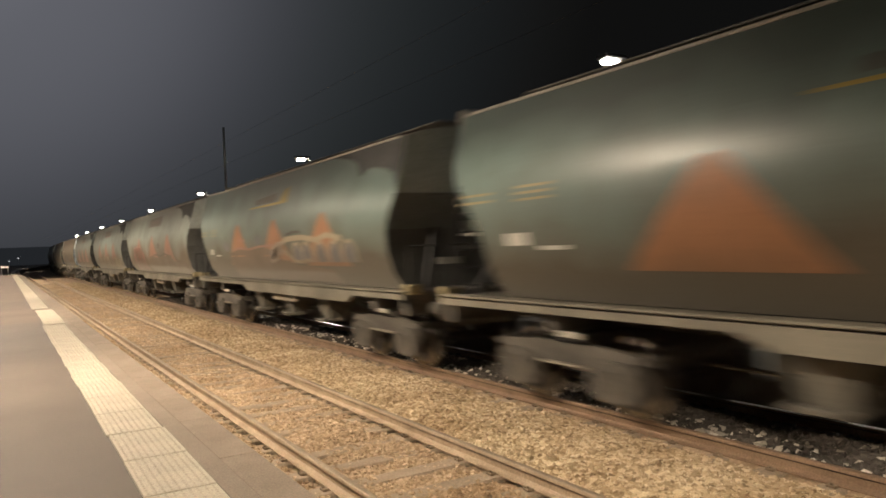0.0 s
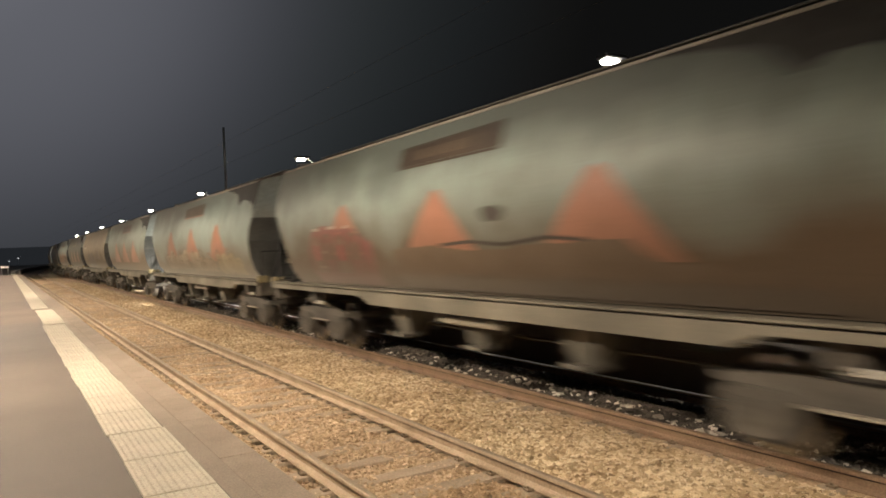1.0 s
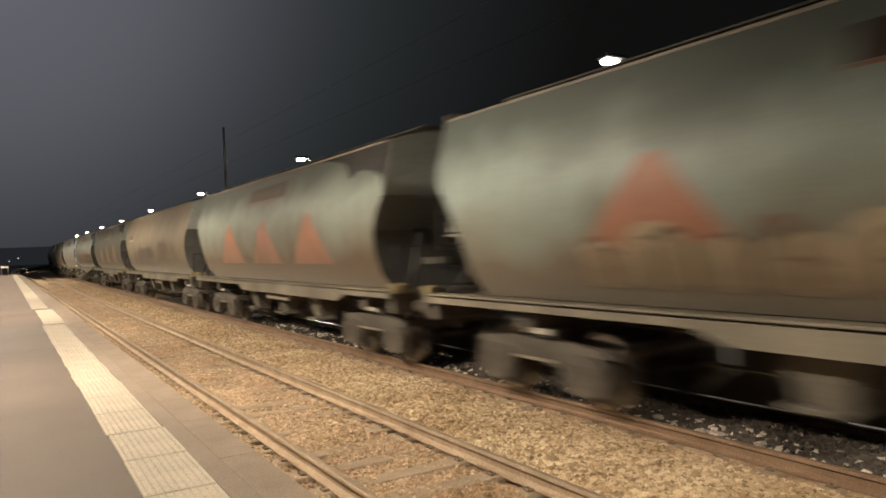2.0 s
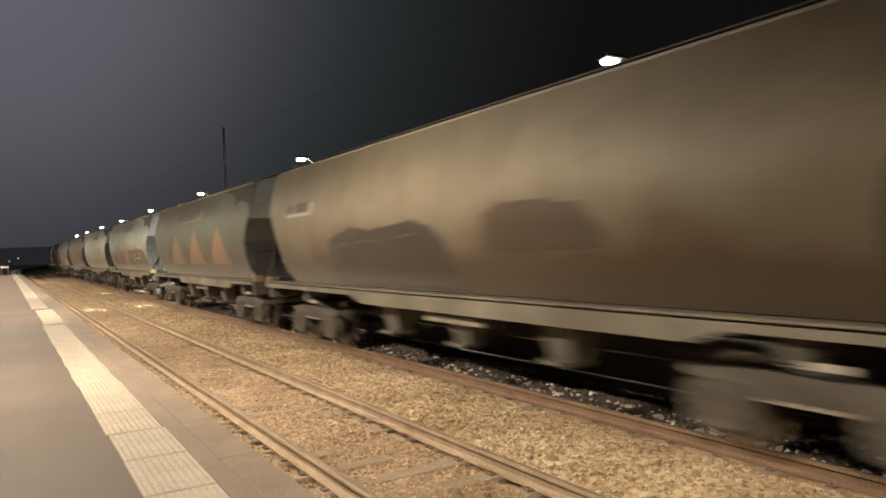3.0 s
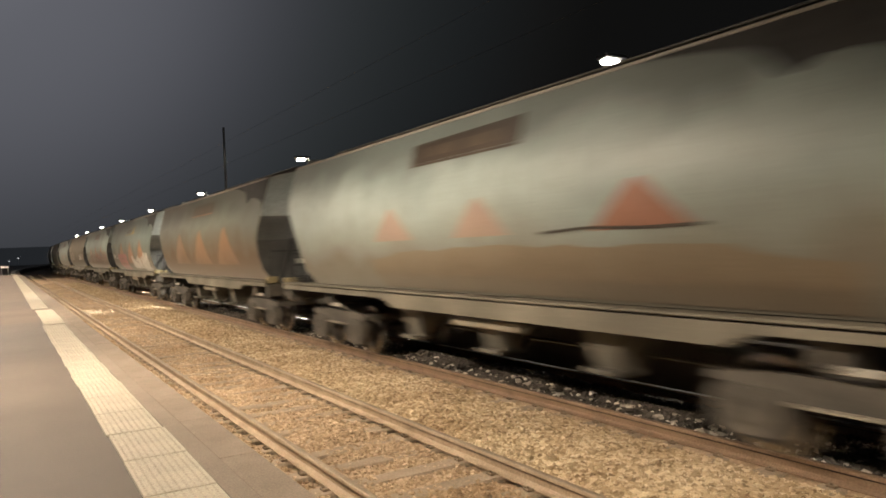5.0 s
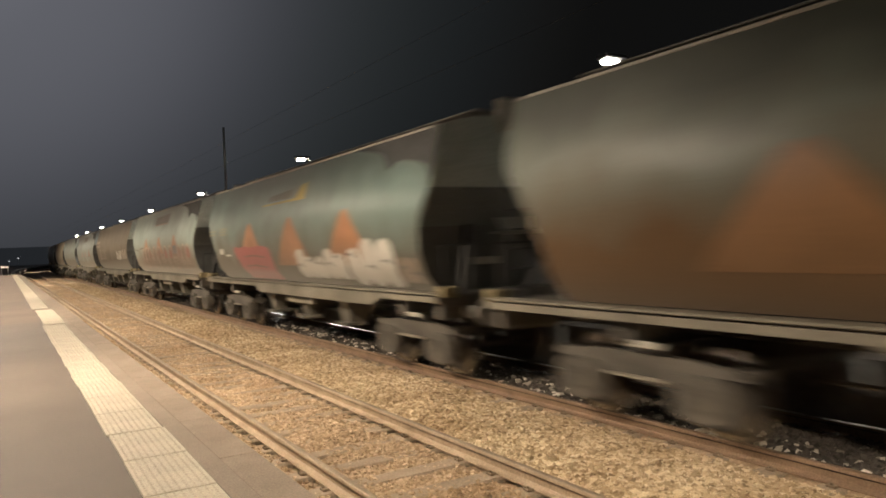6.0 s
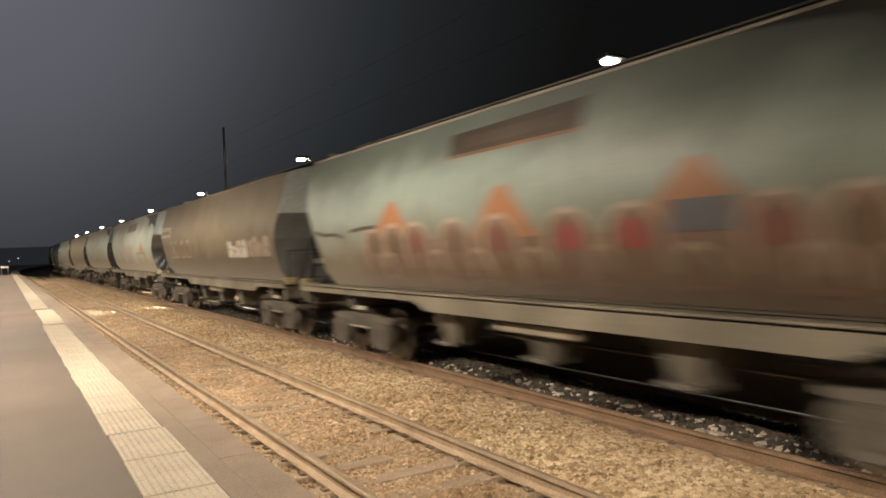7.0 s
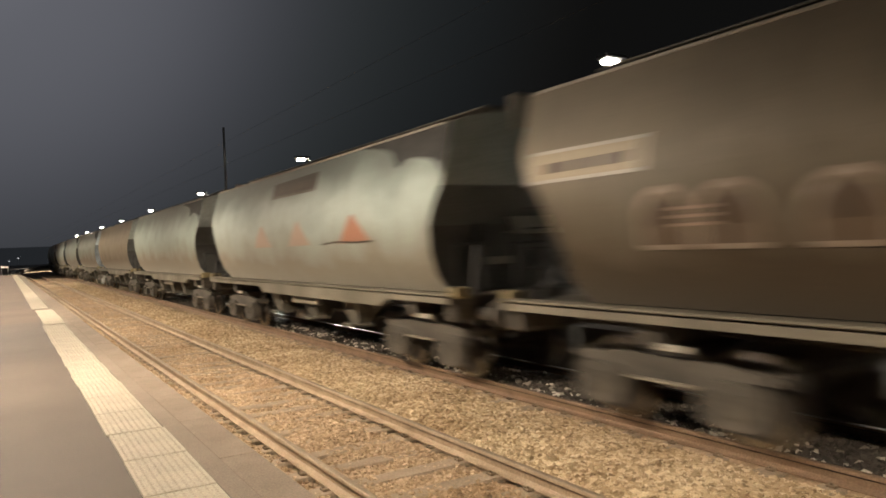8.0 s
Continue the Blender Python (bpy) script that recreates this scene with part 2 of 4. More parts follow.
M_TREAD = speckled("polished_tread", (0.5, 0.48, 0.45), (0.65, 0.63, 0.6), 4, 40, 0.25, 0.05, 1.0)


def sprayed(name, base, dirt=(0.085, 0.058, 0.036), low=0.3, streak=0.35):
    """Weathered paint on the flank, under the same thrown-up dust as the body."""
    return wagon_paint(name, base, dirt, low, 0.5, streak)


M_ORANGE = sprayed("faded_orange_paint", (0.39, 0.172, 0.074))
M_ORANGE_FADED = sprayed("washed_out_orange_paint", (0.27, 0.15, 0.09))
M_RUSTORANGE = sprayed("rusty_orange_paint", (0.29, 0.145, 0.058), (0.115, 0.07, 0.036), 0.5)
M_REDDISH = sprayed("faded_red_orange_paint", (0.39, 0.175, 0.11))
M_YELLOW = sprayed("yellow_paint", (0.53, 0.38, 0.07), low=0.0)
M_PLATE_DARK = sprayed("dark_brown_sign_paint", (0.082, 0.055, 0.034), (0.05, 0.036, 0.023))
M_WHITE = sprayed("white_spray_paint", (0.56, 0.55, 0.50), low=-0.25)
M_CREAM = sprayed("cream_spray_paint", (0.42, 0.36, 0.25))
M_RED = sprayed("red_spray_paint", (0.34, 0.055, 0.062), (0.16, 0.045, 0.038))
M_PINK = sprayed("dull_pink_spray_paint", (0.38, 0.19, 0.145))
M_BLACK = sprayed("black_spray_paint", (0.045, 0.038, 0.032), (0.045, 0.034, 0.024))
M_DULLRED = sprayed("dull_red_spray_paint", (0.21, 0.062, 0.055))
M_RIM = sprayed("pale_rim_spray_paint", (0.42, 0.35, 0.28))
M_FAINT = sprayed("nearly_washed_out_paint", (0.42, 0.31, 0.25), (0.24, 0.18, 0.12))
M_OCHRE = sprayed("dusty_yellow_paint", (0.32, 0.27, 0.145), low=0.0)
M_BROWNSPRAY = sprayed("brown_spray_paint", (0.145, 0.103, 0.066), (0.075, 0.052, 0.033))
M_PINKBROWN = sprayed("brownish_pink_spray_paint", (0.21, 0.135, 0.1))
M_BLUE = sprayed("blue_grey_spray_paint", (0.088, 0.102, 0.128), low=0.0)
M_TANDUST = sprayed("caked_tan_dust", (0.30, 0.255, 0.18), (0.14, 0.105, 0.068))
M_BRACKET = speckled("dusty_yellow_bracket_paint", (0.26, 0.22, 0.12), (0.38, 0.325, 0.19), 3, 30, 0.6, 0.1)
M_NOTICE = speckled("white_notice_paint", (0.42, 0.41, 0.36), (0.62, 0.60, 0.53), 2, 30, 0.6, 0.1)

# ---- building helpers ----


def mesh_from(name, bm, mats, smooth=False):
    me = bpy.data.meshes.new(name)
    bm.to_mesh(me)
    bm.free()
    for m in mats if isinstance(mats, (list, tuple)) else [mats]:
        me.materials.append(m)
    if smooth:
        me.shade_smooth()
        me.set_sharp_from_angle(angle=radians(smooth if smooth is not True else 35))
    return me


def part(name, bm, mats, parent=None, label="", smooth=False):
    ob = new(name, mesh_from(name, bm, mats, smooth) if isinstance(bm, bmesh.types.BMesh) else bm)
    if parent:
        ob.parent = parent
    return tagged(ob, label)


def thing(name, label, category, group="", kind=""):
    return tagged(new(name), label, category, group, kind)


def box(bm, x0, x1, y0, y1, z0, z1, bevel=0.0, mat=0):
    v = [bm.verts.new((x, y, z)) for x in (x0, x1) for y in (y0, y1) for z in (z0, z1)]
    fs = [bm.faces.new([v[i] for i in f]) for f in ((0, 1, 3, 2), (4, 6, 7, 5), (0, 4, 5, 1), (2, 3, 7, 6), (0, 2, 6, 4), (1, 5, 7, 3))]
    for f in fs:
        f.material_index = mat
    if bevel:
        es = list({ed for f in fs for ed in f.edges})
        r = bmesh.ops.bevel(bm, geom=es, offset=bevel, segments=1, affect="EDGES")
        for f in r["faces"]:
            f.material_index = mat
    return bm


def rod(bm, a, b, r, n=8, r2=None, mat=0):
    """A round bar from a to b."""
    a, b = Vector(a), Vector(b)
    d = (b - a)
    q = d.to_track_quat("Z", "Y").to_matrix()
    r2 = r if r2 is None else r2
    lo = [bm.verts.new(a + q @ Vector((r * math.cos(t), r * math.sin(t), 0))) for t in (2 * math.pi * i / n for i in range(n))]
    hi = [bm.verts.new(b + q @ Vector((r2 * math.cos(t), r2 * math.sin(t), 0))) for t in (2 * math.pi * i / n for i in range(n))]
    fs = [bm.faces.new((lo[i], lo[(i + 1) % n], hi[(i + 1) % n], hi[i])) for i in range(n)]
    fs += [bm.faces.new(lo[::-1]), bm.faces.new(hi)]
    for f in fs:
        f.material_index = mat
    return bm


def B():
    return bmesh.new()


# ---- ground, track bed, platforms ----
X1, GAUGE = 2.628, 1.507
X2 = X1 + GAUGE
X3 = 6.288
X4 = X3 + GAUGE
AXIS_1, AXIS_2 = (X1 + X2) / 2, (X3 + X4) / 2
DECK = 0.55
EDGE = 1.66
FAR_EDGE = AXIS_2 + 1.66


def bend(y):
    """How far the line has swung to the right at y: straight, then a wide curve."""
    return 0.0 if y < 105 else (y - 105) ** 2 / 1400.0


def bend_angle(y):
    return 0.0 if y < 105 else -math.degrees(math.atan((y - 105) / 700.0))


def bed_height(x, y):
    """The ballast's surface across the two tracks, with low lumps."""
    lump = 0.03 * noise.noise((x * 1.3, y * 0.9, 0.0)) + 0.02 * noise.noise((x * 4, y * 4, 3.0))
    if x < X1 - 0.12:
        base = -0.165
    elif x < X2 + 0.1:
        base = -0.182
    elif x < X3 - 0.1:
        s = (x - X2 - 0.1) / (X3 - X2 - 0.2)
        base = -0.20 + 0.075 * math.sin(math.pi * min(1, s * 1.05))
    elif x < X4 + 0.1:
        base = -0.145
    else:
        base = -0.25
    near = min(abs(x - r) for r in (X1, X2, X3, X4))
    return base + lump - 0.032 * max(0.0, min(1.0, (0.2 - near) / 0.08))


def make_ground():
    bm = B()
    bmesh.ops.create_grid(bm, x_segments=8, y_segments=8, size=2500)
    for v in bm.verts:
        v.co.z = -0.55
    tagged(part("ground", bm, M_GROUND), "dark bare earth ground reaching to the horizon", "ground", kind="structure")


def make_bed():
    xs = np.linspace(EDGE - 0.3, FAR_EDGE + 0.3, 130)
    ys = np.concatenate([np.arange(-45, -2, 1.0), np.arange(-2, 30, 0.15), np.arange(30, 70, 0.5), np.arange(70, 420, 5)])
    vs = [(x + bend(y), y, bed_height(x, y) if y < 70 else bed_height(x, 70)) for y in ys for x in xs]
    n = len(xs)
    fs = [(j * n + i, j * n + i + 1, (j + 1) * n + i + 1, (j + 1) * n + i) for j in range(len(ys) - 1) for i in range(n - 1)]
    me = bpy.data.meshes.new("ballast")
    me.from_pydata(vs, [], fs)
    me.materials.append(M_BED)
    me.shade_smooth()
    tagged(new("ballast", me), "tan crushed stone ballast bed under two tracks", "ballast", kind="structure")


def rail_profile():
    half = [(0.0, 0.0), (0.026, -0.001), (0.034, -0.008), (0.037, -0.036), (0.016, -0.044), (0.008, -0.056), (0.008, -0.118), (0.03, -0.136), (0.075, -0.148), (0.075, -0.16)]
    return half + [(-x, z) for x, z in half[:0:-1]]


def make_track(name, xa, xb, axis, label, head, side, sleeper_y0, y_near, count):
    t = thing(name, label, "railway track", kind="structure")
    prof = rail_profile()
    for x in (xa, xb):
        bm = B()
        rings = [[bm.verts.new((x + px + bend(y), y, pz)) for px, pz in prof] for y in (-45, *range(105, 421, 15))]
        for r0, r1 in zip(rings, rings[1:]):
            for i in range(len(prof)):
                f = bm.faces.new((r0[i], r0[(i + 1) % len(prof)], r1[(i + 1) % len(prof)], r1[i]))
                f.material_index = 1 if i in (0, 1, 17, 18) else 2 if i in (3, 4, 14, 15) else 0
        bm.faces.new(rings[0]), bm.faces.new(rings[-1])
        bmesh.ops.recalc_face_normals(bm, faces=bm.faces)
        part("rail", bm, [side, head if x != X3 else M_RAIL, M_RAIL_SHADE], t, "rust-brown steel rail with a worn top")
    bm = B()
    box(bm, -1.28, 1.28, -0.13, 0.13, -0.10, 0.0, 0.02)
    sl = mesh_from("sleeper", bm, M_SLEEPER)
    bm = B()
    box(bm, -0.035, 0.035, -0.045, 0.045, 0.0, 0.026, 0.008)
    rod(bm, (-0.01, 0, 0.022), (-0.01, 0, 0.042), 0.014, 6)
    clip = mesh_from("rail_clip", bm, M_CLIP)
    for i in range(count):
        y = sleeper_y0 + 0.6 * i
        s = part("sleeper", sl, None, t)
        s.location = (axis, y, -0.165 + 0.008 * noise.noise((y * 3, axis, 1)))
        if y_near[0] < y < y_near[1]:
            for x in (xa, xb):
                for d in (-0.105, 0.105):
                    c = part("rail_clip", clip, None, s)
                    c.location = (x + d - axis, 0, 0.0)
    return t


def make_stones(name, x0, x1, y0, y1, count, size, seed, label, skip_rails=True, lift=0.0, mat=None, power=1.0):
    """Loose angular stones strewn over the bed as one mesh."""
    rs = np.random.RandomState(seed)
    shape = np.array([(1, 0, 0), (-1, 0, 0), (0, 1, 0), (0, -1, 0), (0, 0, 1), (0, 0, -1)], float)
    tris = np.array([(0, 2, 4), (2, 1, 4), (1, 3, 4), (3, 0, 4), (2, 0, 5), (1, 2, 5), (3, 1, 5), (0, 3, 5)])
    box8 = np.array([(x, y, z) for x in (-1, 1) for y in (-1, 1) for z in (-1, 1)], float)
    quads = [(0, 1, 3, 2), (4, 6, 7, 5), (0, 4, 5, 1), (2, 3, 7, 6), (0, 2, 6, 4), (1, 5, 7, 3)]
    vs, fs = [], []
    made = 0
    while made < count:
        x = x0 + (x1 - x0) * rs.rand()
        y = y0 + (y1 - y0) * rs.rand() ** power
        if skip_rails and min(abs(x - r) for r in (X1, X2, X3, X4)) < 0.12:
            continue
        a, b, c = rs.rand(3) * 6.28
        rot = np.array(Euler((a, b, c)).to_matrix())
        s = size * (0.55 + 0.75 * rs.rand())
        p = (box8 * 0.68 if rs.rand() < 0.6 else shape) * (1 + 0.55 * (rs.rand(1, 3) - 0.5))
        p = p * (0.75 + 0.5 * rs.rand(len(p), 1))
        p = p @ rot.T * s * np.array((1, 1, 0.8))
        p += (x, y, bed_height(x, y) + s * 0.22 + lift)
        o = len(vs)
        vs.extend(map(tuple, p))
        fs.extend(tuple(int(k) + o for k in f) for f in (quads if len(p) == 8 else tris))
        made += 1
    me = bpy.data.meshes.new(name)
    me.from_pydata(vs, [], fs)
    me.materials.append(mat or M_STONE)
    tagged(new(name, me), label, "gravel", kind="stuff")


def make_platform():
    p = thing("platform", "asphalt station platform with a worn concrete edge", "platform", kind="structure")
    bm = B()
    box(bm, -9, EDGE - 0.30, -45, 21.3, -0.5, DECK)
    part("paving", bm, M_ASPHALT, p, "grey-brown worn asphalt paving")
    bm = B()
    box(bm, -9, EDGE - 0.30, 21.31, 97, -0.5, DECK - 0.004)
    part("paving", bm, M_ASPHALT_OLD, p, "older reddish asphalt paving")
    bm = B()
    box(bm, 1.2, EDGE - 0.301, -12, 97, DECK - 0.05, DECK + 0.003)
    part("paving", bm, M_ASPHALT_EDGE, p, "paler gritty asphalt beside the tiles")
    # edge slabs
    bm = B()
    box(bm, EDGE - 0.298, EDGE, -0.7485, 0.7485, -0.14, 0.0, 0.006)
    slab = mesh_from("edge_slab", bm, M_KERB)
    for i in range(70):
        s = part("edge_slab", slab, None, p)
        s.location = (0, -10 + i * 1.5, DECK - 0.002 + 0.002 * math.sin(i * 2.3))
    bm = B()
    box(bm, EDGE - 0.36, EDGE - 0.10, -12, 97, -0.5, DECK - 0.143)
    part("retaining_wall", bm, M_KERB, p, "concrete platform wall below the edge")
    # tactile warning tiles
    rs = random.Random(4)
    bm = B()
    box(bm, -0.234, 0.234, -0.48, 0.48, 0, 0.018, 0.004)
    for i in range(9):
        for j in range(19):
            cx, cy = -0.2 + i * 0.05, -0.45 + j * 0.05
            top = [bm.verts.new((cx + 0.010 * math.cos(a), cy + 0.010 * math.sin(a), 0.0225)) for a in (0.4, 1.97, 3.54, 5.11)]
            low = [bm.verts.new((cx + 0.017 * math.cos(a), cy + 0.017 * math.sin(a), 0.0175)) for a in (0.4, 1.97, 3.54, 5.11)]
            bm.faces.new(top)
            for q in range(4):
                bm.faces.new((low[q], low[(q + 1) % 4], top[(q + 1) % 4], top[q]))
    tile = mesh_from("tactile_tile", bm, M_TILE)
    for i in range(104):
        y = -11.16 + i * 0.985
        if 25.6 < y < 26.6:
            continue  # one tile is missing
        s = part("tactile_tile", tile, None, p)
        dx = 0.0
        if 19.8 < y < 25.6:
            dx, y = 0.06, y + 0.2  # relaid a little out of line
        s.matrix_basis = pose(0.954 + dx + rs.uniform(-0.008, 0.008), y, DECK + rs.uniform(0, 0.003), rz=rs.uniform(-0.7, 0.7))
    ys = list(range(97, 281, 8))
    for name, xa, xb, za, zb, mat in (("paving", -9, EDGE, -0.5, DECK - 0.004, M_ASPHALT_OLD), ("tactile_strip", 0.72, 1.19, DECK - 0.02, DECK + 0.018, M_TILE)):
        bm = B()
        rings = [[bm.verts.new((x + bend(y), y + 0.02, z)) for x, z in ((xa, za), (xb, za), (xb, zb), (xa, zb))] for y in ys]
        for r0, r1 in zip(rings, rings[1:]):
            for i in range(4):
                bm.faces.new((r0[i], r0[(i + 1) % 4], r1[(i + 1) % 4], r1[i]))
        bm.faces.new(rings[0]), bm.faces.new(rings[-1])
        bmesh.ops.recalc_face_normals(bm, faces=bm.faces)
        part(name, bm, mat, p, "far end of the platform along the curve" if name == "paving" else "cream tiles far along the curve")
    q = thing("opposite_platform", "asphalt platform on the other side of the tracks", "platform", kind="structure")
    bm = B()
    box(bm, FAR_EDGE, 15.5, -40, 118, -0.5, DECK)
    part("paving", bm, M_ASPHALT, q)


make_ground()
make_bed()
make_track("railway_track_1", X1, X2, AXIS_1, "empty railway track with rusty rails on concrete sleepers", M_RAILHEAD, M_RAIL_DUSTY, -12.031, (2, 26), 150)
make_track("railway_track_2", X3, X4, AXIS_2, "railway track under the passing train", M_RAILHEAD_BRIGHT, M_RAIL, -11.8, (3, 18), 150)
make_platform()


# ---- lamps, fence, masts ----
def make_lamp(name, x, side, label, group, lens, height=6.34):
    """A lamp post whose lantern reaches over on one side (+1 or -1 in x)."""
    t = thing(name, label, "lamp post", group)
    bm = B()
    rod(bm, (0, 0, -1.1), (0, 0, height - DECK - 0.25), 0.08, 12, 0.045)
    part("pole", bm, M_STEEL, t, smooth=True)
    bm = B()
    box(bm, -0.14, 0.14, -0.14, 0.14, 0, 0.03, 0.006)
    part("base_plate", bm, M_STEEL, t)
    bm = B()
    rod(bm, (0, 0, height - DECK - 0.28), (side * 0.35, 0, height - DECK - 0.05), 0.03, 8)
    part("arm", bm, M_STEEL, t, smooth=True)
    bm = B()
    box(bm, min(side * 0.25, side * 0.95), max(side * 0.25, side * 0.95), -0.16, 0.16, height - DECK - 0.07, height - DECK + 0.05, 0.035)
    h = part("lantern", bm, M_HOUSING, t)
    bm = B()
    box(bm, min(side * 0.49, side * 0.83), max(side * 0.49, side * 0.83), -0.15, 0.15, height - DECK - 0.155, height - DECK - 0.072, 0.035)
    part("lens", bm, lens, h, "brightly glowing white lens")
    return t


for y, *_ in NEAR_LAMPS:
    o = make_lamp("lamp_post", -1.55, 1, "tall unseen steel platform lamp post, placed for its light", "lamps on the near platform", M_LENS_WARM, 6.0)
    o.location = (-1.55, y, DECK)
first = None
for i in range(-1, 8):
    m = Matrix.Translation((12.6, LAMP_Y0 + i * LAMP_STEP, DECK - (0.16 if i == 0 else 0)))
    if first is None:
        first = make_lamp("lamp_post", 12.6, -1, "steel lamp post with a lit white lantern behind the train", "lamps on the opposite platform", M_LENS)
        bm = B()
        rod(bm, (0, 0, 5.45), (0.35, 0.1, 5.55), 0.022, 8)
        box(bm, 0.25, 0.5, 0.03, 0.17, 5.53, 5.59, 0.015)
        a = part("rear_lantern", bm, M_HOUSING, first)
        bm = B()
        box(bm, 0.27, 0.49, 0.035, 0.165, 5.44, 5.528, 0.012)
        part("lens", bm, M_LENS_SMALL, a, "small glowing lens")
        first.matrix_basis = m
    else:
        copy_thing(first, m)


def make_fence():
    """A close-barred panel between stretches of low open rail."""
    x, y0, y1 = 13.2, 7.5, 10.4
    f = thing("railing", "white steel railing panel of close upright bars", "railing", "railings on the platform")
    bm = B()
    rod(bm, (x, y0, DECK + 0.93), (x, y1, DECK + 0.93), 0.025, 8)
    part("top_rail", bm, M_FENCE, f, smooth=True)
    bm = B()
    box(bm, x - 0.02, x + 0.02, y0, y1, DECK + 0.16, DECK + 0.20, 0.006)
    part("bottom_rail", bm, M_FENCE, f)
    bm = B()
    box(bm, -0.03, 0.03, -0.03, 0.03, 0, 0.96, 0.006)
    post = mesh_from("post", bm, M_FENCE)
    bm = B()
    box(bm, -0.009, 0.009, -0.016, 0.016, 0.198, 0.92, 0.003)
    bar = mesh_from("baluster", bm, M_FENCE)
    n = 28
    for i in range(n + 1):
        o = part("post" if i % 14 == 0 else "baluster", post if i % 14 == 0 else bar, None, f)
        o.location = (x, y0 + (y1 - y0) * i / n, DECK)
    bm = B()
    box(bm, -0.025, 0.025, -0.025, 0.025, 0, 0.76, 0.006)
    short = mesh_from("post", bm, M_FENCE)
    for a, b in ((1.2, 7.42), (10.48, 14.0)):
        f = thing("railing", "low open white steel railing with two rails", "railing", "railings on the platform")
        for z in (0.42, 0.74):
            bm = B()
            rod(bm, (x, a, DECK + z), (x, b, DECK + z), 0.022, 8)
            part("rail", bm, M_FENCE, f, smooth=True)
        k = max(2, round((b - a) / 1.5))
        for i in range(k + 1):
            part("post", short, None, f).location = (x, a + 0.05 + (b - a - 0.1) * i / k, DECK)


make_fence()
t = thing("signal_mast", "thin grey steel mast standing beyond the train", "mast")
bm = B()
rod(bm, (0, 0, -0.55), (0, 0, 12.4), 0.13, 10, 0.09)
part("pole", bm, M_STEEL, t, smooth=True)
bm = B()
box(bm, -0.25, 0.25, -0.25, 0.25, -0.56, -0.1, 0.02)
part("foundation", bm, M_KERB, t)
t.location = (16.0, 61.0, 0)
t = thing("lamp_column", "pale round column behind the railing", "column")
bm = B()
rod(bm, (0, 0, 0), (0, 0, 2.6), 0.11, 14)
part("shaft", bm, M_STEEL, t, smooth=True)
bm = B()
rod(bm, (0, 0, 2.6), (0, 0, 2.68), 0.15, 14, 0.1)
part("cap", bm, M_STEEL, t, smooth=True)
t.location = (13.7, 9.75, DECK)
# glowing wall added to lift the black band along the horizon
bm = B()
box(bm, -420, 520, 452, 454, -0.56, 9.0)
d = tagged(part("backdrop", bm, glowing("backdrop_glow", (0.85, 0.95, 1.1), 0.006)), "dim glowing wall added as distance beyond the curve of the line", "backdrop", kind="structure")
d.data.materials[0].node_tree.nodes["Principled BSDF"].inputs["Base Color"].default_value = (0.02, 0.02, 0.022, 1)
# lights far off down the line, and the board at the platform's end
for x, y, z, w, h in ((6.4, 420, 3.0, 0.7, 0.5), (2.4, 420, 1.7, 0.5, 0.4)):
    t = thing("distant_lamp", "small white light far down the line", "lamp", "distant lights")
    bm = B()
    rod(bm, (0, 0, 0), (0, 0, z + 0.55), 0.06, 6)
    part("pole", bm, M_STEEL, t)
    bm = B()
    box(bm, -w / 2, w / 2, -0.1, 0.1, z + 0.55, z + 0.55 + h, 0.05)
    part("lens", bm, M_LENS_FAR, t)
    t.location = (x, y, -0.55)
t = thing("platform_end_board", "white board on two posts at the platform end", "sign")
for x in (-0.3, 0.3):
    bm = B()
    rod(bm, (x, 0, 0), (x, 0, 1.0), 0.03, 8)
    part("post", bm, M_STEEL, t, smooth=True)
bm = B()
box(bm, -0.42, 0.42, -0.045, -0.03, 0.78, 1.02, 0.004)
part("board", bm, M_FENCE, t, "plain white board")
t.location = (0.1, 95.5, DECK)

# ---- hopper wagons ----
PROF = [(1.09, 1.36), (1.31, 1.64), (1.42, 2.0), (1.475, 2.4), (1.485, 2.7), (1.448, 3.0), (1.375, 3.26), (1.30, 3.5), (1.235, 3.74), (1.18, 3.96), (0.95, 4.045), (0.5, 4.13), (0.0, 4.17)]


def flank(z):
    """Half width of the body at height z."""
    for (w0, z0), (w1, z1) in zip(PROF, PROF[1:]):
        if z <= z1:
            s = max(0.0, (z - z0) / (z1 - z0))
            return w0 + (w1 - w0) * s
    return 0.0


FRONT_GAP, REAR_GAP = 0.72, 1.08
INSET = {-1: ((1.36, 0.40), (2.0, 0.42), (2.4, 0.36), (2.7, 0.20), (3.0, 0.0)), 1: ((1.36, 0.82), (2.0, 0.76), (2.4, 0.58), (2.7, 0.40), (3.0, 0.12), (3.26, 0.0))}


def end_inset(z, e=1):
    """How far the end wall lies inside the roof line at height z; below the ledge it slopes in like the hopper within."""
    rows = INSET[1 if e > 0 else -1]
    if z >= rows[-1][0]:
        return 0.0
    for (z0, i0), (z1, i1) in zip(rows, rows[1:]):
        if z <= z1:
            return i0 + (i1 - i0) * max(0.0, (z - z0) / (z1 - z0))
    return 0.0


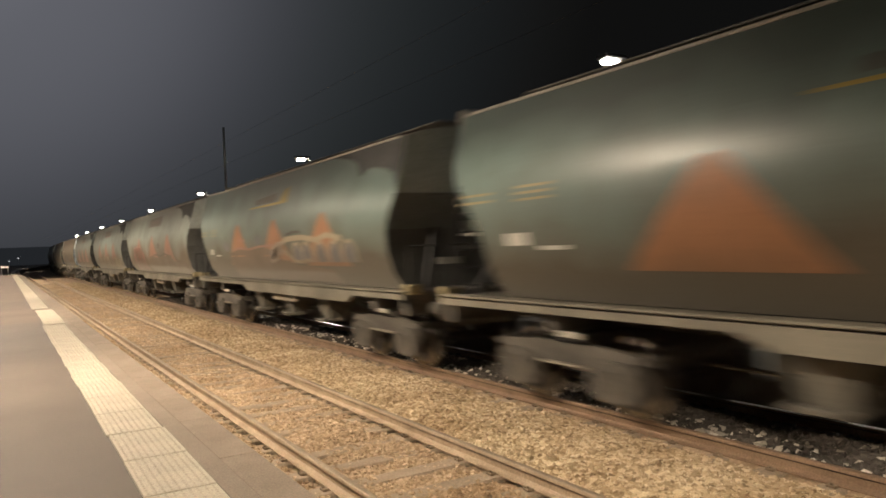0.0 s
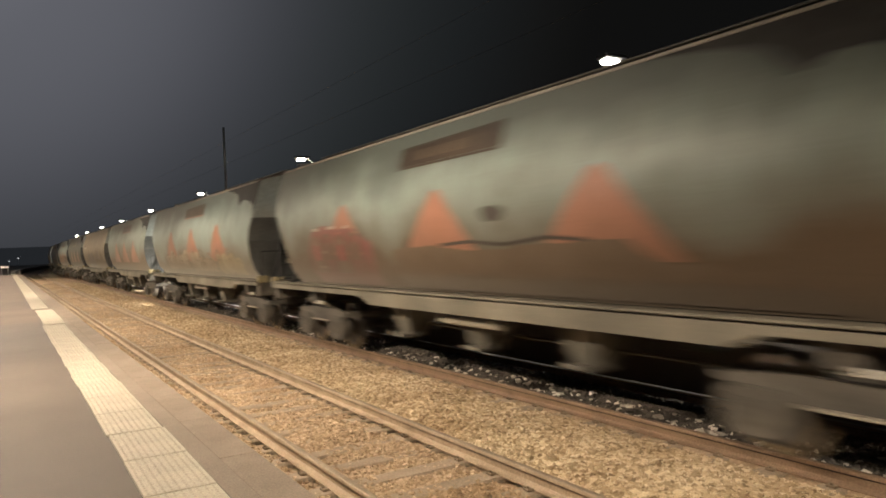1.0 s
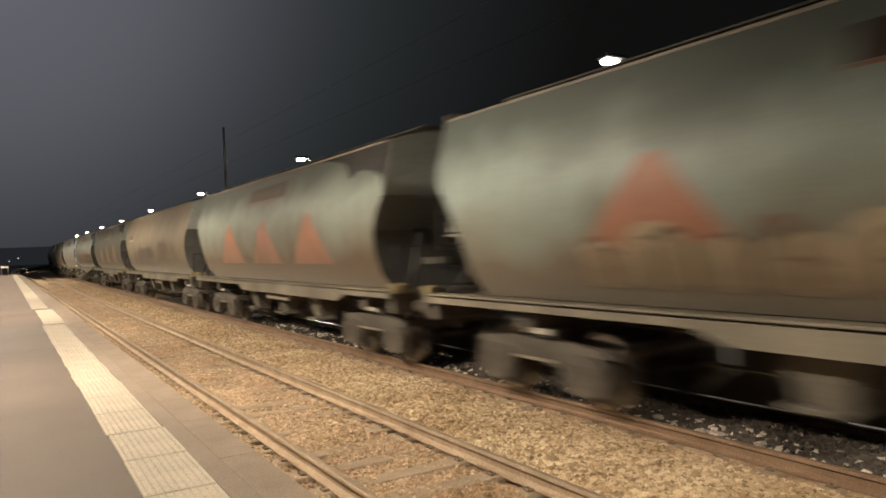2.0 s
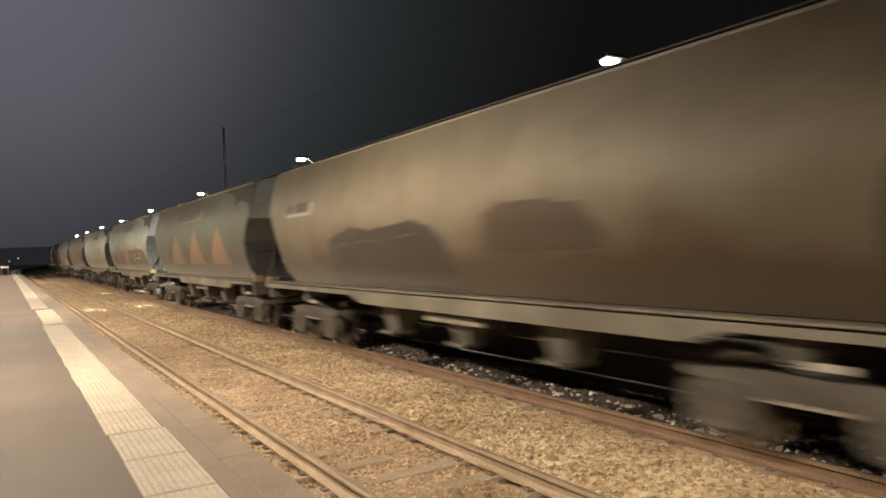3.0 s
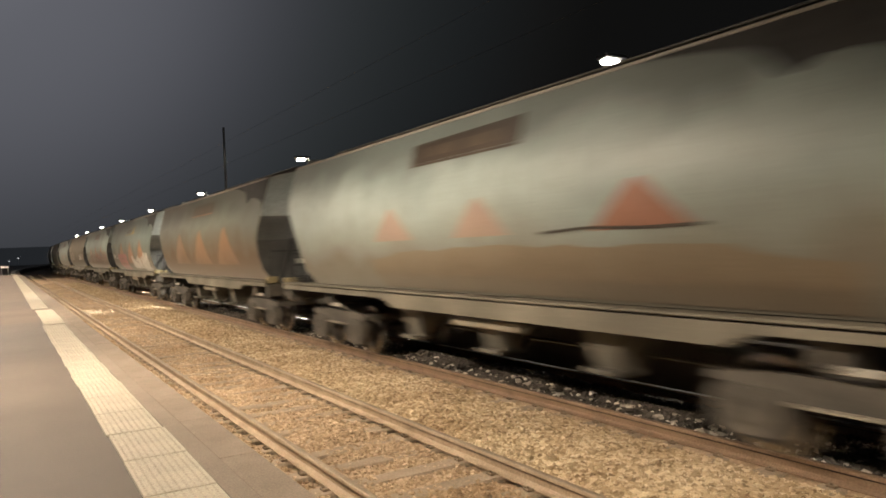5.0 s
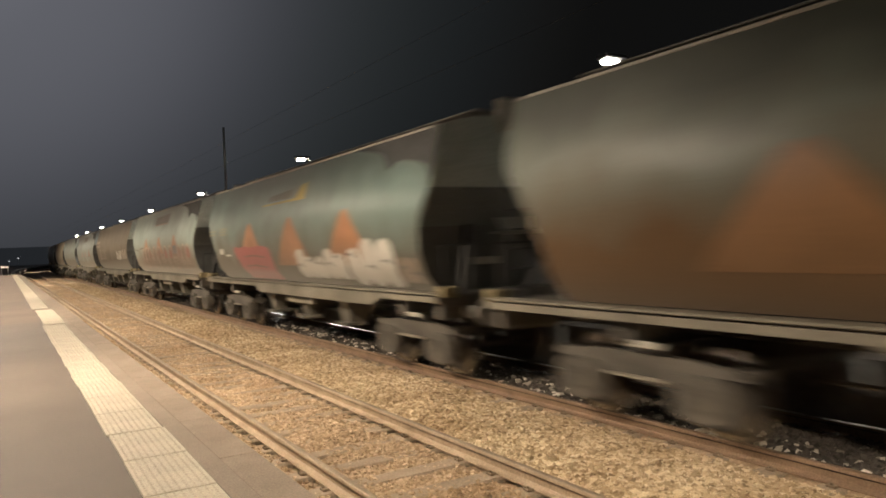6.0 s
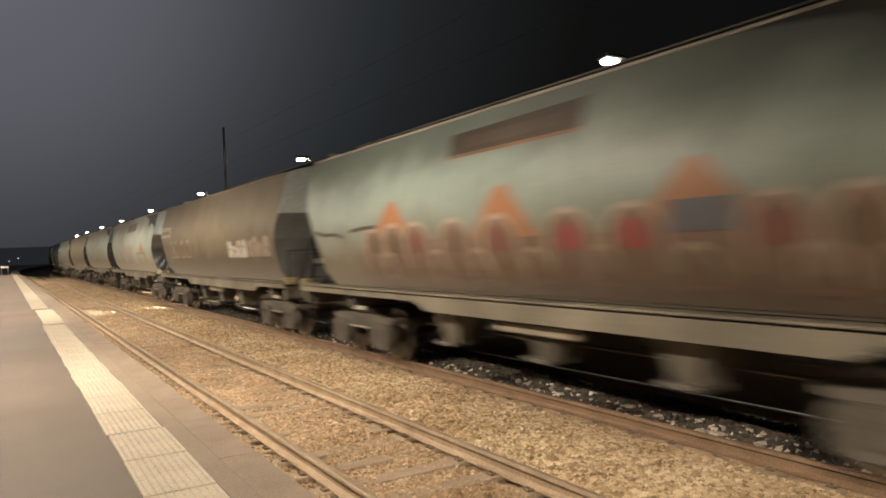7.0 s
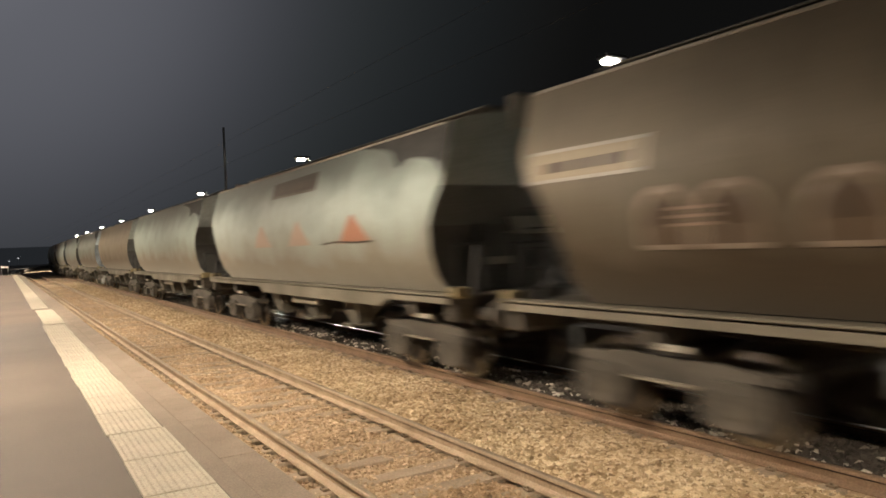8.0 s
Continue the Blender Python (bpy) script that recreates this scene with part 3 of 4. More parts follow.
def body_mesh(length):
    """Barrel-sided hopper body; the ends slope in below the ledge. Slots: flank, end, roof, upper end, lower end."""
    bm = B()
    outline = [(-w, z) for w, z in PROF] + [(w, z) for w, z in PROF[-2::-1]]
    reach = {-1: length / 2 - FRONT_GAP, 1: length / 2 - REAR_GAP}
    nseg = 6
    rows = []
    for j in range(nseg + 1):
        s = -1 + 2 * j / nseg
        half = reach[1 if s > 0 else -1]
        rows.append([bm.verts.new((w, s * (half - (end_inset(z, s) if abs(s) > 0.99 else 0.0)), z)) for w, z in outline])
    n = len(outline)
    for j in range(nseg):
        for i in range(n):
            f = bm.faces.new((rows[j][i], rows[j][(i + 1) % n], rows[j + 1][(i + 1) % n], rows[j + 1][i]))
            zc = f.calc_center_median().z
            f.material_index = 2 if zc > 3.97 or i == n - 1 else 0
    # end tones darken downwards: the shade below the ledge is put into the colour
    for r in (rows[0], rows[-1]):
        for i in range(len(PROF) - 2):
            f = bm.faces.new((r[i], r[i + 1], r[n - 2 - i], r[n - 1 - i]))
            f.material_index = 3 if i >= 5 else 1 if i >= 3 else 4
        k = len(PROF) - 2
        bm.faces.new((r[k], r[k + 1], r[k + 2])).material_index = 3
    bmesh.ops.recalc_face_normals(bm, faces=bm.faces)
    return bm


def flank_patch(bm, poly, mat=0, out=0.006):
    """A painted shape on the near flank (x < 0): a polygon of (y, z) laid on the curved side."""
    vs = [bm.verts.new((0, y, z)) for y, z in poly]
    f = bm.faces.new(vs)
    f.material_index = mat
    fs = bmesh.ops.triangulate(bm, faces=[f])["faces"]
    geom = list({x for ff in fs for x in (ff, *ff.edges, *ff.verts)})
    for _, z in PROF[:-1]:
        r = bmesh.ops.bisect_plane(bm, geom=geom, plane_co=(0, 0, z), plane_no=(0, 0, 1), dist=1e-5)
        geom = r["geom"]
    for v in {v for g in geom if isinstance(g, bmesh.types.BMFace) for v in g.verts}:
        v.co.x = -flank(v.co.z) - out
        for f in v.link_faces:
            f.smooth = True
    return bm


def grid_patch(bm, top, bottom, out=0.008, rows=10):
    """A painted field on the near flank between two edges of equally many (y, z) points."""
    grid = []
    for (yt, zt), (yb, zb) in zip(top, bottom):
        col = []
        for k in range(rows + 1):
            z = zb + (zt - zb) * k / rows
            col.append(bm.verts.new((-flank(z) - out, yb + (yt - yb) * k / rows, z)))
        grid.append(col)
    for c0, c1 in zip(grid, grid[1:]):
        for k in range(rows):
            bm.faces.new((c0[k], c0[k + 1], c1[k + 1], c1[k])).smooth = True
    bmesh.ops.recalc_face_normals(bm, faces=bm.faces)
    return bm


def blob(cy, cz, ry, rz, n=18, wob=0.12, rnd=random):
    ph = rnd.random() * 6
    return [(cy + ry * math.cos(a) * (1 + wob * math.sin(3 * a + ph)), cz + rz * math.sin(a) * (1 + wob * math.cos(2 * a + ph))) for a in (2 * math.pi * i / n for i in range(n))]


def make_bogie(parent, y):
    """Two-axle bogie: side frames, axle boxes, springs, bolster; the wheelsets turn."""
    bm = B()
    box(bm, -1.0, 1.0, -0.2, 0.2, 0.6, 0.95, 0.03)
    bg = part("bogie", bm, M_GEAR, parent, "grimy two-axle bogie")
    bg.location = (0, y, 0)
    if "side_frame" not in SHARED:
        bm = B()
        prof = [(-1.35, 0.70), (-0.62, 0.66), (-0.40, 0.56), (0.40, 0.56), (0.62, 0.66), (1.35, 0.70), (1.35, 0.77), (0.6, 0.84), (-0.6, 0.84), (-1.35, 0.77)]
        a = [bm.verts.new((-0.05, py, pz)) for py, pz in prof]
        b = [bm.verts.new((0.05, py, pz)) for py, pz in prof]
        bm.faces.new(a), bm.faces.new(b[::-1])
        for i in range(10):
            bm.faces.new((a[i], b[i], b[(i + 1) % 10], a[(i + 1) % 10]))
        bmesh.ops.recalc_face_normals(bm, faces=bm.faces)
        SHARED["side_frame"] = mesh_from("side_frame", bm, M_GEAR)
        bm = B()
        box(bm, -1.0, 1.0, -0.05, 0.05, -0.06, 0.06, 0.01)
        SHARED["frame_lip"] = mesh_from("frame_lip", box(B(), -0.06, 0.06, -0.42, 0.42, -0.012, 0.012, 0.004), M_LABEL_BOX)
        SHARED["end_beam"] = mesh_from("end_beam", bm, M_GEAR)
        bm = B()
        box(bm, -0.03, 0.03, -0.24, 0.24, -0.035, 0.035, 0.01)
        SHARED["brake_block"] = mesh_from("brake_lever", bm, M_NOTICE)
    for e in (-1, 1):
        part("brake_lever", SHARED["brake_block"], None, bg, "pale painted brake lever").location = (e * 1.22, -0.2, 0.96)
        part("side_frame", SHARED["side_frame"], None, bg).location = (e * 1.05, 0, 0)
        part("end_beam", SHARED["end_beam"], None, bg).location = (0, e * 1.3, 0.74)
        part("frame_lip", SHARED["frame_lip"], None, bg).location = (e * 1.12, 0, 0.575)
    if "axle_box" not in SHARED:
        bm = B()
        pl = [(0.41 * math.copysign(abs(math.cos(a)) ** 0.6, math.cos(a)), -0.02 + 0.25 * math.copysign(abs(math.sin(a)) ** 0.6, math.sin(a))) for a in (2 * math.pi * (i + 0.5) / 20 for i in range(20))]
        for x0, x1, k in ((-0.06, 0.09, 1.0), (-0.085, -0.06, 0.9)):
            fr = [bm.verts.new((x0, y * k, z * k)) for y, z in pl]
            bk = [bm.verts.new((x1, y * k, z * k)) for y, z in pl]
            bm.faces.new(fr), bm.faces.new(bk[::-1])
            for i in range(20):
                bm.faces.new((fr[i], bk[i], bk[(i + 1) % 20], fr[(i + 1) % 20]))
        bmesh.ops.recalc_face_normals(bm, faces=bm.faces)
        rod(bm, (-0.13, 0, 0), (-0.08, 0, 0), 0.12, 12)
        for y in (-0.27, 0.27):
            rod(bm, (-0.105, y, 0.1), (-0.08, y, 0.1), 0.05, 8)
        SHARED["axle_box"] = mesh_from("axle_box", bm, M_GEAR)
        bm = B()
        zz = [(0.058 if k % 2 else 0.07, -0.14 + k * 0.024) for k in range(13)]
        rings = [[bm.verts.new((r * math.cos(0.628 * i), r * math.sin(0.628 * i), z)) for i in range(10)] for r, z in zz]
        for r0, r1 in zip(rings, rings[1:]):
            for i in range(10):
                bm.faces.new((r0[i], r0[(i + 1) % 10], r1[(i + 1) % 10], r1[i]))
        bm.faces.new(rings[0][::-1]), bm.faces.new(rings[-1])
        SHARED["spring"] = mesh_from("spring", bm, M_GEAR)
        bm = B()
        prof = [(0.46, 0.62), (0.46, 0.74), (0.485, 0.745), (0.485, 0.77), (0.40, 0.775), (0.37, 0.72), (0.16, 0.70), (0.15, 0.78), (0.085, 0.80), (0.085, 0.60), (0.15, 0.60), (0.16, 0.665), (0.37, 0.66), (0.40, 0.62)]
        for s in (-1, 1):
            n = 28
            rings = [[bm.verts.new((s * x, r * math.cos(2 * math.pi * i / n), r * math.sin(2 * math.pi * i / n))) for i in range(n)] for r, x in prof]
            for j in range(len(prof)):
                r0, r1 = rings[j], rings[(j + 1) % len(prof)]
                for i in range(n):
                    f = bm.faces.new((r0[i], r0[(i + 1) % n], r1[(i + 1) % n], r1[i]))
                    f.material_index = 1 if j in (0, 3) else 0
            for i in range(6):
                a = i * math.pi / 3
                rod(bm, (s * 0.785, 0.11 * math.cos(a), 0.11 * math.sin(a)), (s * 0.81, 0.11 * math.cos(a), 0.11 * math.sin(a)), 0.02, 6)
        rod(bm, (-0.95, 0, 0), (0.95, 0, 0), 0.075, 12)
        bmesh.ops.recalc_face_normals(bm, faces=bm.faces)
        SHARED["wheelset"] = mesh_from("wheelset", bm, [M_WHEEL, M_TREAD], 30)
    for d in (-0.9, 0.9):
        w = part("wheelset", SHARED["wheelset"], None, bg)
        w.location = (0, d, 0.46)
        for s in (-1, 1):
            o = part("axle_box", SHARED["axle_box"], None, bg)
            o.matrix_basis = pose(s * 1.08, d, 0.47, rz=0 if s < 0 else 180)
            for e in (-0.27, 0.27):
                part("spring", SHARED["spring"], None, bg).location = (s * 0.95, d + e, 0.56)
    return bg


SHARED = {}
BOGIE_Y = {-1: lambda length: -length / 2 + 2.05, 1: lambda length: length / 2 - 3.0}


def make_wagon_base(length):
    """The bare wagon, all but its paint: body, frame, gear."""
    t = thing("hopper_wagon", "grain hopper wagon", "freight wagon", "wagons of the train")
    reach = {-1: length / 2 - FRONT_GAP, 1: length / 2 - REAR_GAP}
    half = length / 2 - 0.9
    body = part("body", body_mesh(length), [M_PALE, M_END_SHADE, M_ROOF, M_END_UP, M_END_DEEP_SHADE], t, smooth=40)
    # pale strips along the roof's edge, a walkway bar above, hatches
    for s in (-1, 1):
        bm = B()
        box(bm, s * 1.165 - 0.024, s * 1.165 + 0.024, -reach[-1] + 0.25, reach[1] - 0.1, 3.952, 3.992, 0.008)
        part("roof_strip", bm, M_PALE_STRIP, t, "dusty steel strip along the roof edge")
    bm = B()
    box(bm, -0.33, 0.33, -reach[-1] + 0.4, reach[1] - 0.4, 4.285, 4.315, 0.008)
    for i in range(9):
        y = -reach[-1] + 0.6 + i * (reach[-1] + reach[1] - 1.2) / 8
        for x in (-0.28, 0.28):
            box(bm, x - 0.02, x + 0.02, y - 0.02, y + 0.02, 4.12, 4.29)
    part("roof_walkway", bm, M_ROOF_RAIL, t, "dusty steel walkway along the roof")
    bm = B()
    box(bm, -0.1, 0.36, -reach[-1] - 0.05, -reach[-1] + 0.04, 3.9, 4.44, 0.012)
    part("walkway_end_plate", bm, M_PALE_STRIP, t, "pale plate at the end of the roof walkway")
    for i in range(5):
        c = -0.18 + (i - 2) * half * 0.36
        bm = B()
        box(bm, -0.33, 0.33, c - half * 0.15, c + half * 0.15, 4.13, 4.24, 0.03)
        part("roof_hatch", bm, M_ROOF, t)
    # side sills: deep between the bogies, shallow above them
    hb = length / 2 - 0.62
    d0, d1 = -(length / 2 - 3.0), length / 2 - 6.2
    for s in (-1, 1):
        bm = B()
        prof = [(-hb, 1.22), (d0 - 0.4, 1.22), (d0, 1.08), (d1, 1.08), (d1 + 0.4, 1.22), (hb, 1.22), (hb, 1.31), (-hb, 1.31)]
        a = [bm.verts.new((s * 1.36, py, pz)) for py, pz in prof]
        b = [bm.verts.new((s * 1.44, py, pz)) for py, pz in prof]
        bm.faces.new(a), bm.faces.new(b[::-1])
        for i in range(8):
            bm.faces.new((a[i], b[i], b[(i + 1) % 8], a[(i + 1) % 8]))
        bmesh.ops.recalc_face_normals(bm, faces=bm.faces)
        part("side_sill", bm, M_SILL, t, "dusty pale steel side sill")
        bm = B()
        box(bm, min(s * 1.2, s * 1.47), max(s * 1.2, s * 1.47), -hb, hb, 1.335, 1.365, 0.008)
        part("sill_flange", bm, M_SILL, t)
    bm = B()
    box(bm, -0.35, 0.35, -hb + 0.26, hb - 0.26, 0.98, 1.3, 0.02)
    part("centre_sill", bm, M_GEAR, t)
    for s in (-1, 1):
        bm = B()
        box(bm, -1.355, 1.355, min(s * (hb - 0.25), s * hb), max(s * (hb - 0.25), s * hb), 0.95, 1.32, 0.02)
        part("headstock", bm, M_GEAR, t)
        bm = B()
        yb = BOGIE_Y[s](length)
        box(bm, -1.3, 1.3, yb - 0.12, yb + 0.12, 0.96, 1.318, 0.02)
        part("bolster", bm, M_GEAR, t)
    bm = B()
    box(bm, -1.3, 1.3, -hb + 0.01, hb - 0.01, 1.322, 1.332)
    part("floor_plate", bm, M_GEAR, t)
    for e in (-1, 1):
        half = reach[e]
        # end platform: bracing struts, ladder, grab rail, buffers
        for s in (-1, 1):
            bm = B()
            rod(bm, (s * 0.95, e * (hb - 0.1), 1.33), (s * 0.55, e * (half - end_inset(2.4, e) + 0.03), 2.4), 0.05, 8)
            part("end_strut", bm, M_DARK_GREY, t, smooth=True)
            bm = B()
            rod(bm, (s * 0.875, e * hb, 1.05), (s * 0.875, e * (length / 2 - 0.1), 1.05), 0.10, 12)
            rod(bm, (s * 0.875, e * (length / 2 - 0.1), 1.05), (s * 0.875, e * (length / 2 - 0.04), 1.05), 0.22, 16, 0.20)
            part("buffer", bm, M_GEAR, t, smooth=True)
            bm = B()
            box(bm, min(s * 1.12, s * 1.4), max(s * 1.12, s * 1.4), e * hb - 0.09, e * hb + 0.09, 1.30, 1.47, 0.02)
            part("corner_step", bm, M_BRACKET, t, "yellowish corner bracket")
        bm = B()
        for x in (0.62, 0.98):
            rod(bm, (x, e * (half + 0.05), 1.35), (x, e * (half + 0.05), 4.0), 0.018, 6)
        for i in range(9):
            rod(bm, (0.62, e * (half + 0.05), 1.6 + i * 0.29), (0.98, e * (half + 0.05), 1.6 + i * 0.29), 0.012, 5)
        part("ladder", bm, M_DARK_GREY, t)
        bm = B()
        yh = e * (hb - 0.08)
        for x in (-1.25, -0.75):
            rod(bm, (x, yh, 1.33), (x, yh, 2.1), 0.018, 6)
        rod(bm, (-1.25, yh, 2.1), (-0.75, yh, 2.1), 0.018, 6)
        part("grab_rail", bm, M_DARK_GREY, t)
        bm = B()
        yn = e * (half - end_inset(1.82, e) + 0.03)
        box(bm, -0.45, 0.08, yn - 0.012, yn + 0.012, 1.76, 1.88, 0.004)
        part("end_label", bm, M_NOTICE, t, "small white notice plate")
        bm = B()
        box(bm, -0.8, 0.8, min(e * (half - 0.5), e * half), max(e * (half - 0.5), e * half), 2.94, 3.0, 0.01)
        part("end_ledge", bm, M_END_SHADE, t)
        if e < 0:
            bm = B()
            vs = [bm.verts.new(p) for p in ((-0.05, -half - 0.02, 2.24), (0.98, -half - 0.02, 2.24), (0.98, -half + 0.22, 2.52), (-0.05, -half + 0.22, 2.52))]
            back = [bm.verts.new((v.co.x, v.co.y + 0.03, v.co.z - 0.012)) for v in vs]
            bm.faces.new(vs), bm.faces.new(back[::-1])
            for q in range(4):
                bm.faces.new((vs[q], back[q], back[(q + 1) % 4], vs[(q + 1) % 4]))
            bmesh.ops.recalc_face_normals(bm, faces=bm.faces)
            for x in (0.0, 0.93):
                box(bm, x - 0.02, x + 0.02, -half + 0.02, -half + 0.36, 2.25, 2.29)
            part("end_plate", bm, M_NOTICE, t, "pale sloping plate on the wagon end")
        bm = B()
        rod(bm, (0, e * (length / 2 - 0.6), 1.02), (0, e * length / 2, 0.98), 0.055, 8)
        box(bm, -0.11, 0.11, min(e * (length / 2 - 0.18), e * (length / 2)), max(e * (length / 2 - 0.18), e * (length / 2)), 0.86, 1.08, 0.03)
        part("coupling", bm, M_GEAR, t)
    bm = B()
    yl = reach[1] + 0.06
    for x in (-1.32, -0.98):
        rod(bm, (x, yl - 0.05, 1.37), (x, yl - 0.02, 2.95), 0.018, 6)
    for i in range(6):
        rod(bm, (-1.32, yl, 1.5 + i * 0.26), (-0.98, yl, 1.5 + i * 0.26), 0.014, 5)
    part("side_ladder", bm, M_DARK_GREY, t, "grey steel ladder at the wagon end")
    # discharge chutes and gear between the bogies
    for i, c in enumerate((-3.1, -0.8, 1.5)):
        for s in (-1, 1):
            bm = B()
            hi = [bm.verts.new((s * x, c + y, 1.08)) for x, y in ((0.4, -0.34), (1.22, -0.34), (1.22, 0.34), (0.4, 0.34))]
            lo = [bm.verts.new((s * x, c + y, 0.60)) for x, y in ((0.8, -0.2), (1.1, -0.2), (1.1, 0.2), (0.8, 0.2))]
            bm.faces.new(hi), bm.faces.new(lo[::-1])
            for q in range(4):
                bm.faces.new((hi[q], lo[q], lo[(q + 1) % 4], hi[(q + 1) % 4]))
            box(bm, min(s * 0.8, s * 1.26), max(s * 0.8, s * 1.14), c - 0.24, c + 0.24, 0.55, 0.61, 0.01)
            bmesh.ops.recalc_face_normals(bm, faces=bm.faces)
            part("discharge_chute", bm, M_PALE_GEAR, t, "dusty discharge chute")
    for s in (-1, 1):
        bm = B()
        box(bm, min(s * 1.2, s * 1.3), max(s * 1.2, s * 1.3), -1.6, 0.0, 0.90, 1.05, 0.02)
        part("label_box", bm, M_LABEL_BOX, t, "pale dusty plate under the sill")
        bm = B()
        rod(bm, (s * 0.7, -4.6, 0.74), (s * 0.7, 3.0, 0.74), 0.025, 6)
        part("brake_pipe", bm, M_GEAR, t)
    bm = B()
    rod(bm, (-0.2, 0.0, 0.8), (-0.2, 1.1, 0.8), 0.2, 14)
    part("air_tank", bm, M_GEAR, t, smooth=True)
    for e in (-1, 1):
        make_bogie(t, BOGIE_Y[e](length))
    return t, body


def triangles(t, mat, mid=-0.9, gap=3.12, base=1.76, tall=1.12, label="faded orange painted triangle"):
    for i in (-1, 0, 1):
        c = mid + i * gap
        bm = B()
        flank_patch(bm, [(c - 1.16, base), (c + 1.16, base), (c + 0.14, base + tall - 0.06), (c, base + tall), (c - 0.14, base + tall - 0.06)])
        part("painted_triangle", bm, mat, t, label)


def name_panel_green(t, c=-0.3, mat=None):
    """Yellow stripe rising to a block; the words on it are plain bars."""
    bm = B()
    flank_patch(bm, [(c + 1.6, 3.22), (c - 1.35, 3.22), (c - 1.35, 3.60), (c - 0.95, 3.54), (c - 0.75, 3.28), (c + 1.6, 3.255)])
    part("name_panel", bm, mat or M_YELLOW, t, "yellow striped name panel")
    for i in range(6):
        y = c + 1.15 - i * 0.27
        bm = B()
        flank_patch(bm, [(y, 3.30), (y - 0.2, 3.31), (y - 0.2, 3.45 + 0.012 * i), (y, 3.44 + 0.012 * i)])
        part("word_bar", bm, M_PLATE_DARK, t)


def name_panel_dark(t, line, c=-0.43):
    bm = B()
    flank_patch(bm, [(c + 1.45, 3.40), (c - 1.45, 3.40), (c - 1.45, 3.76), (c + 1.45, 3.72)])
    part("name_panel", bm, M_PLATE_DARK, t, "dark brown name panel")
    bm = B()
    flank_patch(bm, [(c + 1.45, 3.355), (c - 1.45, 3.355), (c - 1.45, 3.395), (c + 1.45, 3.395)])
    part("panel_stripe", bm, line, t)
    for i in range(5):
        y = c + 1.0 - i * 0.42
        bm = B()
        flank_patch(bm, [(y, 3.48), (y - 0.3, 3.48), (y - 0.3, 3.64), (y, 3.64)], 0, 0.01)
        part("word_bar", bm, M_BROWNSPRAY, t)


def corner_patch(t, length):
    """Dark grey patch at the leading upper corner of the flank."""
    e = -(length / 2 - FRONT_GAP)
    bm = B()
    low = [(0.01, 3.1), (0.06, 3.22), (0.2, 3.35), (0.5, 3.45), (0.85, 3.51), (1.2, 3.55), (1.38, 3.5), (1.48, 3.42), (1.6, 3.44), (1.72, 3.56), (1.87, 3.7), (2.1, 3.78), (2.4, 3.84), (2.8, 3.9), (3.2, 3.94)]
    grid_patch(bm, [(e + y, 3.95) for y, _ in low], [(e + y, z) for y, z in low], 0.006, 6)
    part("corner_sheet", bm, M_DARK_GREY, t, "dark grey patch at the upper corner of the flank")


def bars(t, rows, mat, name="small_print", out=0.007):
    """Small print as plain bars: rows of (y, z, width, height)."""
    for y, z, w, h in rows:
        bm = B()
        flank_patch(bm, [(y - w / 2, z), (y + w / 2, z), (y + w / 2, z + h), (y - w / 2, z + h)], 0, out)
        part(name, bm, mat, t)


def side_print(t, mat, y=5.4):
    bars(t, [(y + 0.75, 2.74, 0.75, 0.035), (y + 0.75, 2.64, 0.75, 0.035), (y - 0.5, 2.78, 0.7, 0.035), (y - 0.5, 2.70, 0.7, 0.035), (y - 0.5, 2.62, 0.7, 0.03)], mat)
    bars(t, [(y - 0.1, 2.06, 0.42, 0.16), (y - 0.8, 2.0, 0.5, 0.05)], M_WHITE)


GAPS = [-5.74, 10.11, 25.81, 42.55, 59.45, 75.04, 91.75, 107.57, 123.37, 139.35, 155.3, 171.15, 186.85, 203.67, 219.67, 235.46]
for n in range(5):
    GAPS.append(GAPS[-1] + 15.85)
GAPS.append(GAPS[-1] + 16.8)
GAPS.append(GAPS[-1] + 15.85)
SPEED = 24.397

# (body paint, label) of each wagon from the front
PLAN = [
    (M_GREEN, "dark green grain hopper wagon, orange triangles, yellow name panel"),
    (M_GREEN, "dark green grain hopper wagon with orange triangles under white graffiti"),
    (M_PALE_DIRTY, "dirty pale grain hopper wagon with reddish triangles and dark graffiti"),
    (M_PALE, "pale grey-green grain hopper wagon with cream bubble graffiti"),
    (M_PALE_DIRTY, "pale dusty grain hopper wagon with a brown lower flank"),
    (M_TAN, "dusty tan grain hopper wagon with brown graffiti"),
    (M_GREEN_DULL, "dull dark green grain hopper wagon with three faded orange triangles"),
    (M_PALE, "pale green grain hopper wagon with dark brown and white graffiti"),
    (M_WHITISH, "off-white grain hopper wagon, dark name panel, faded red triangle"),
    (M_GREEN_DUSTY, "green grain hopper wagon with a rusty brown lower flank"),
    (M_GREEN, "dark green grain hopper wagon with red and white graffiti"),
    (M_PALE, "pale green grain hopper wagon with dull red bubble graffiti"),
    (M_BROWN, "dusty brown grain hopper wagon with white and dark graffiti"),
    (M_WHITISH, "off-white grain hopper wagon with small red triangles"),
    (M_PALE, "pale grey grain hopper wagon coated with dust"),
    (M_TAN, "dusty tan grain hopper wagon far down the train"),
    (M_PALE_DIRTY, "dirty pale grain hopper wagon far down the train"),
    (M_PALE, "pale grey grain hopper wagon coated with dust"),
    (M_WHITISH, "off-white grain hopper wagon far down the train"),
    (M_PALE, "pale grey grain hopper wagon coated with dust"),
    (M_TAN, "dusty tan grain hopper wagon far down the train"),
    (M_PALE, "pale grey grain hopper wagon coated with dust"),
]
bases = {}
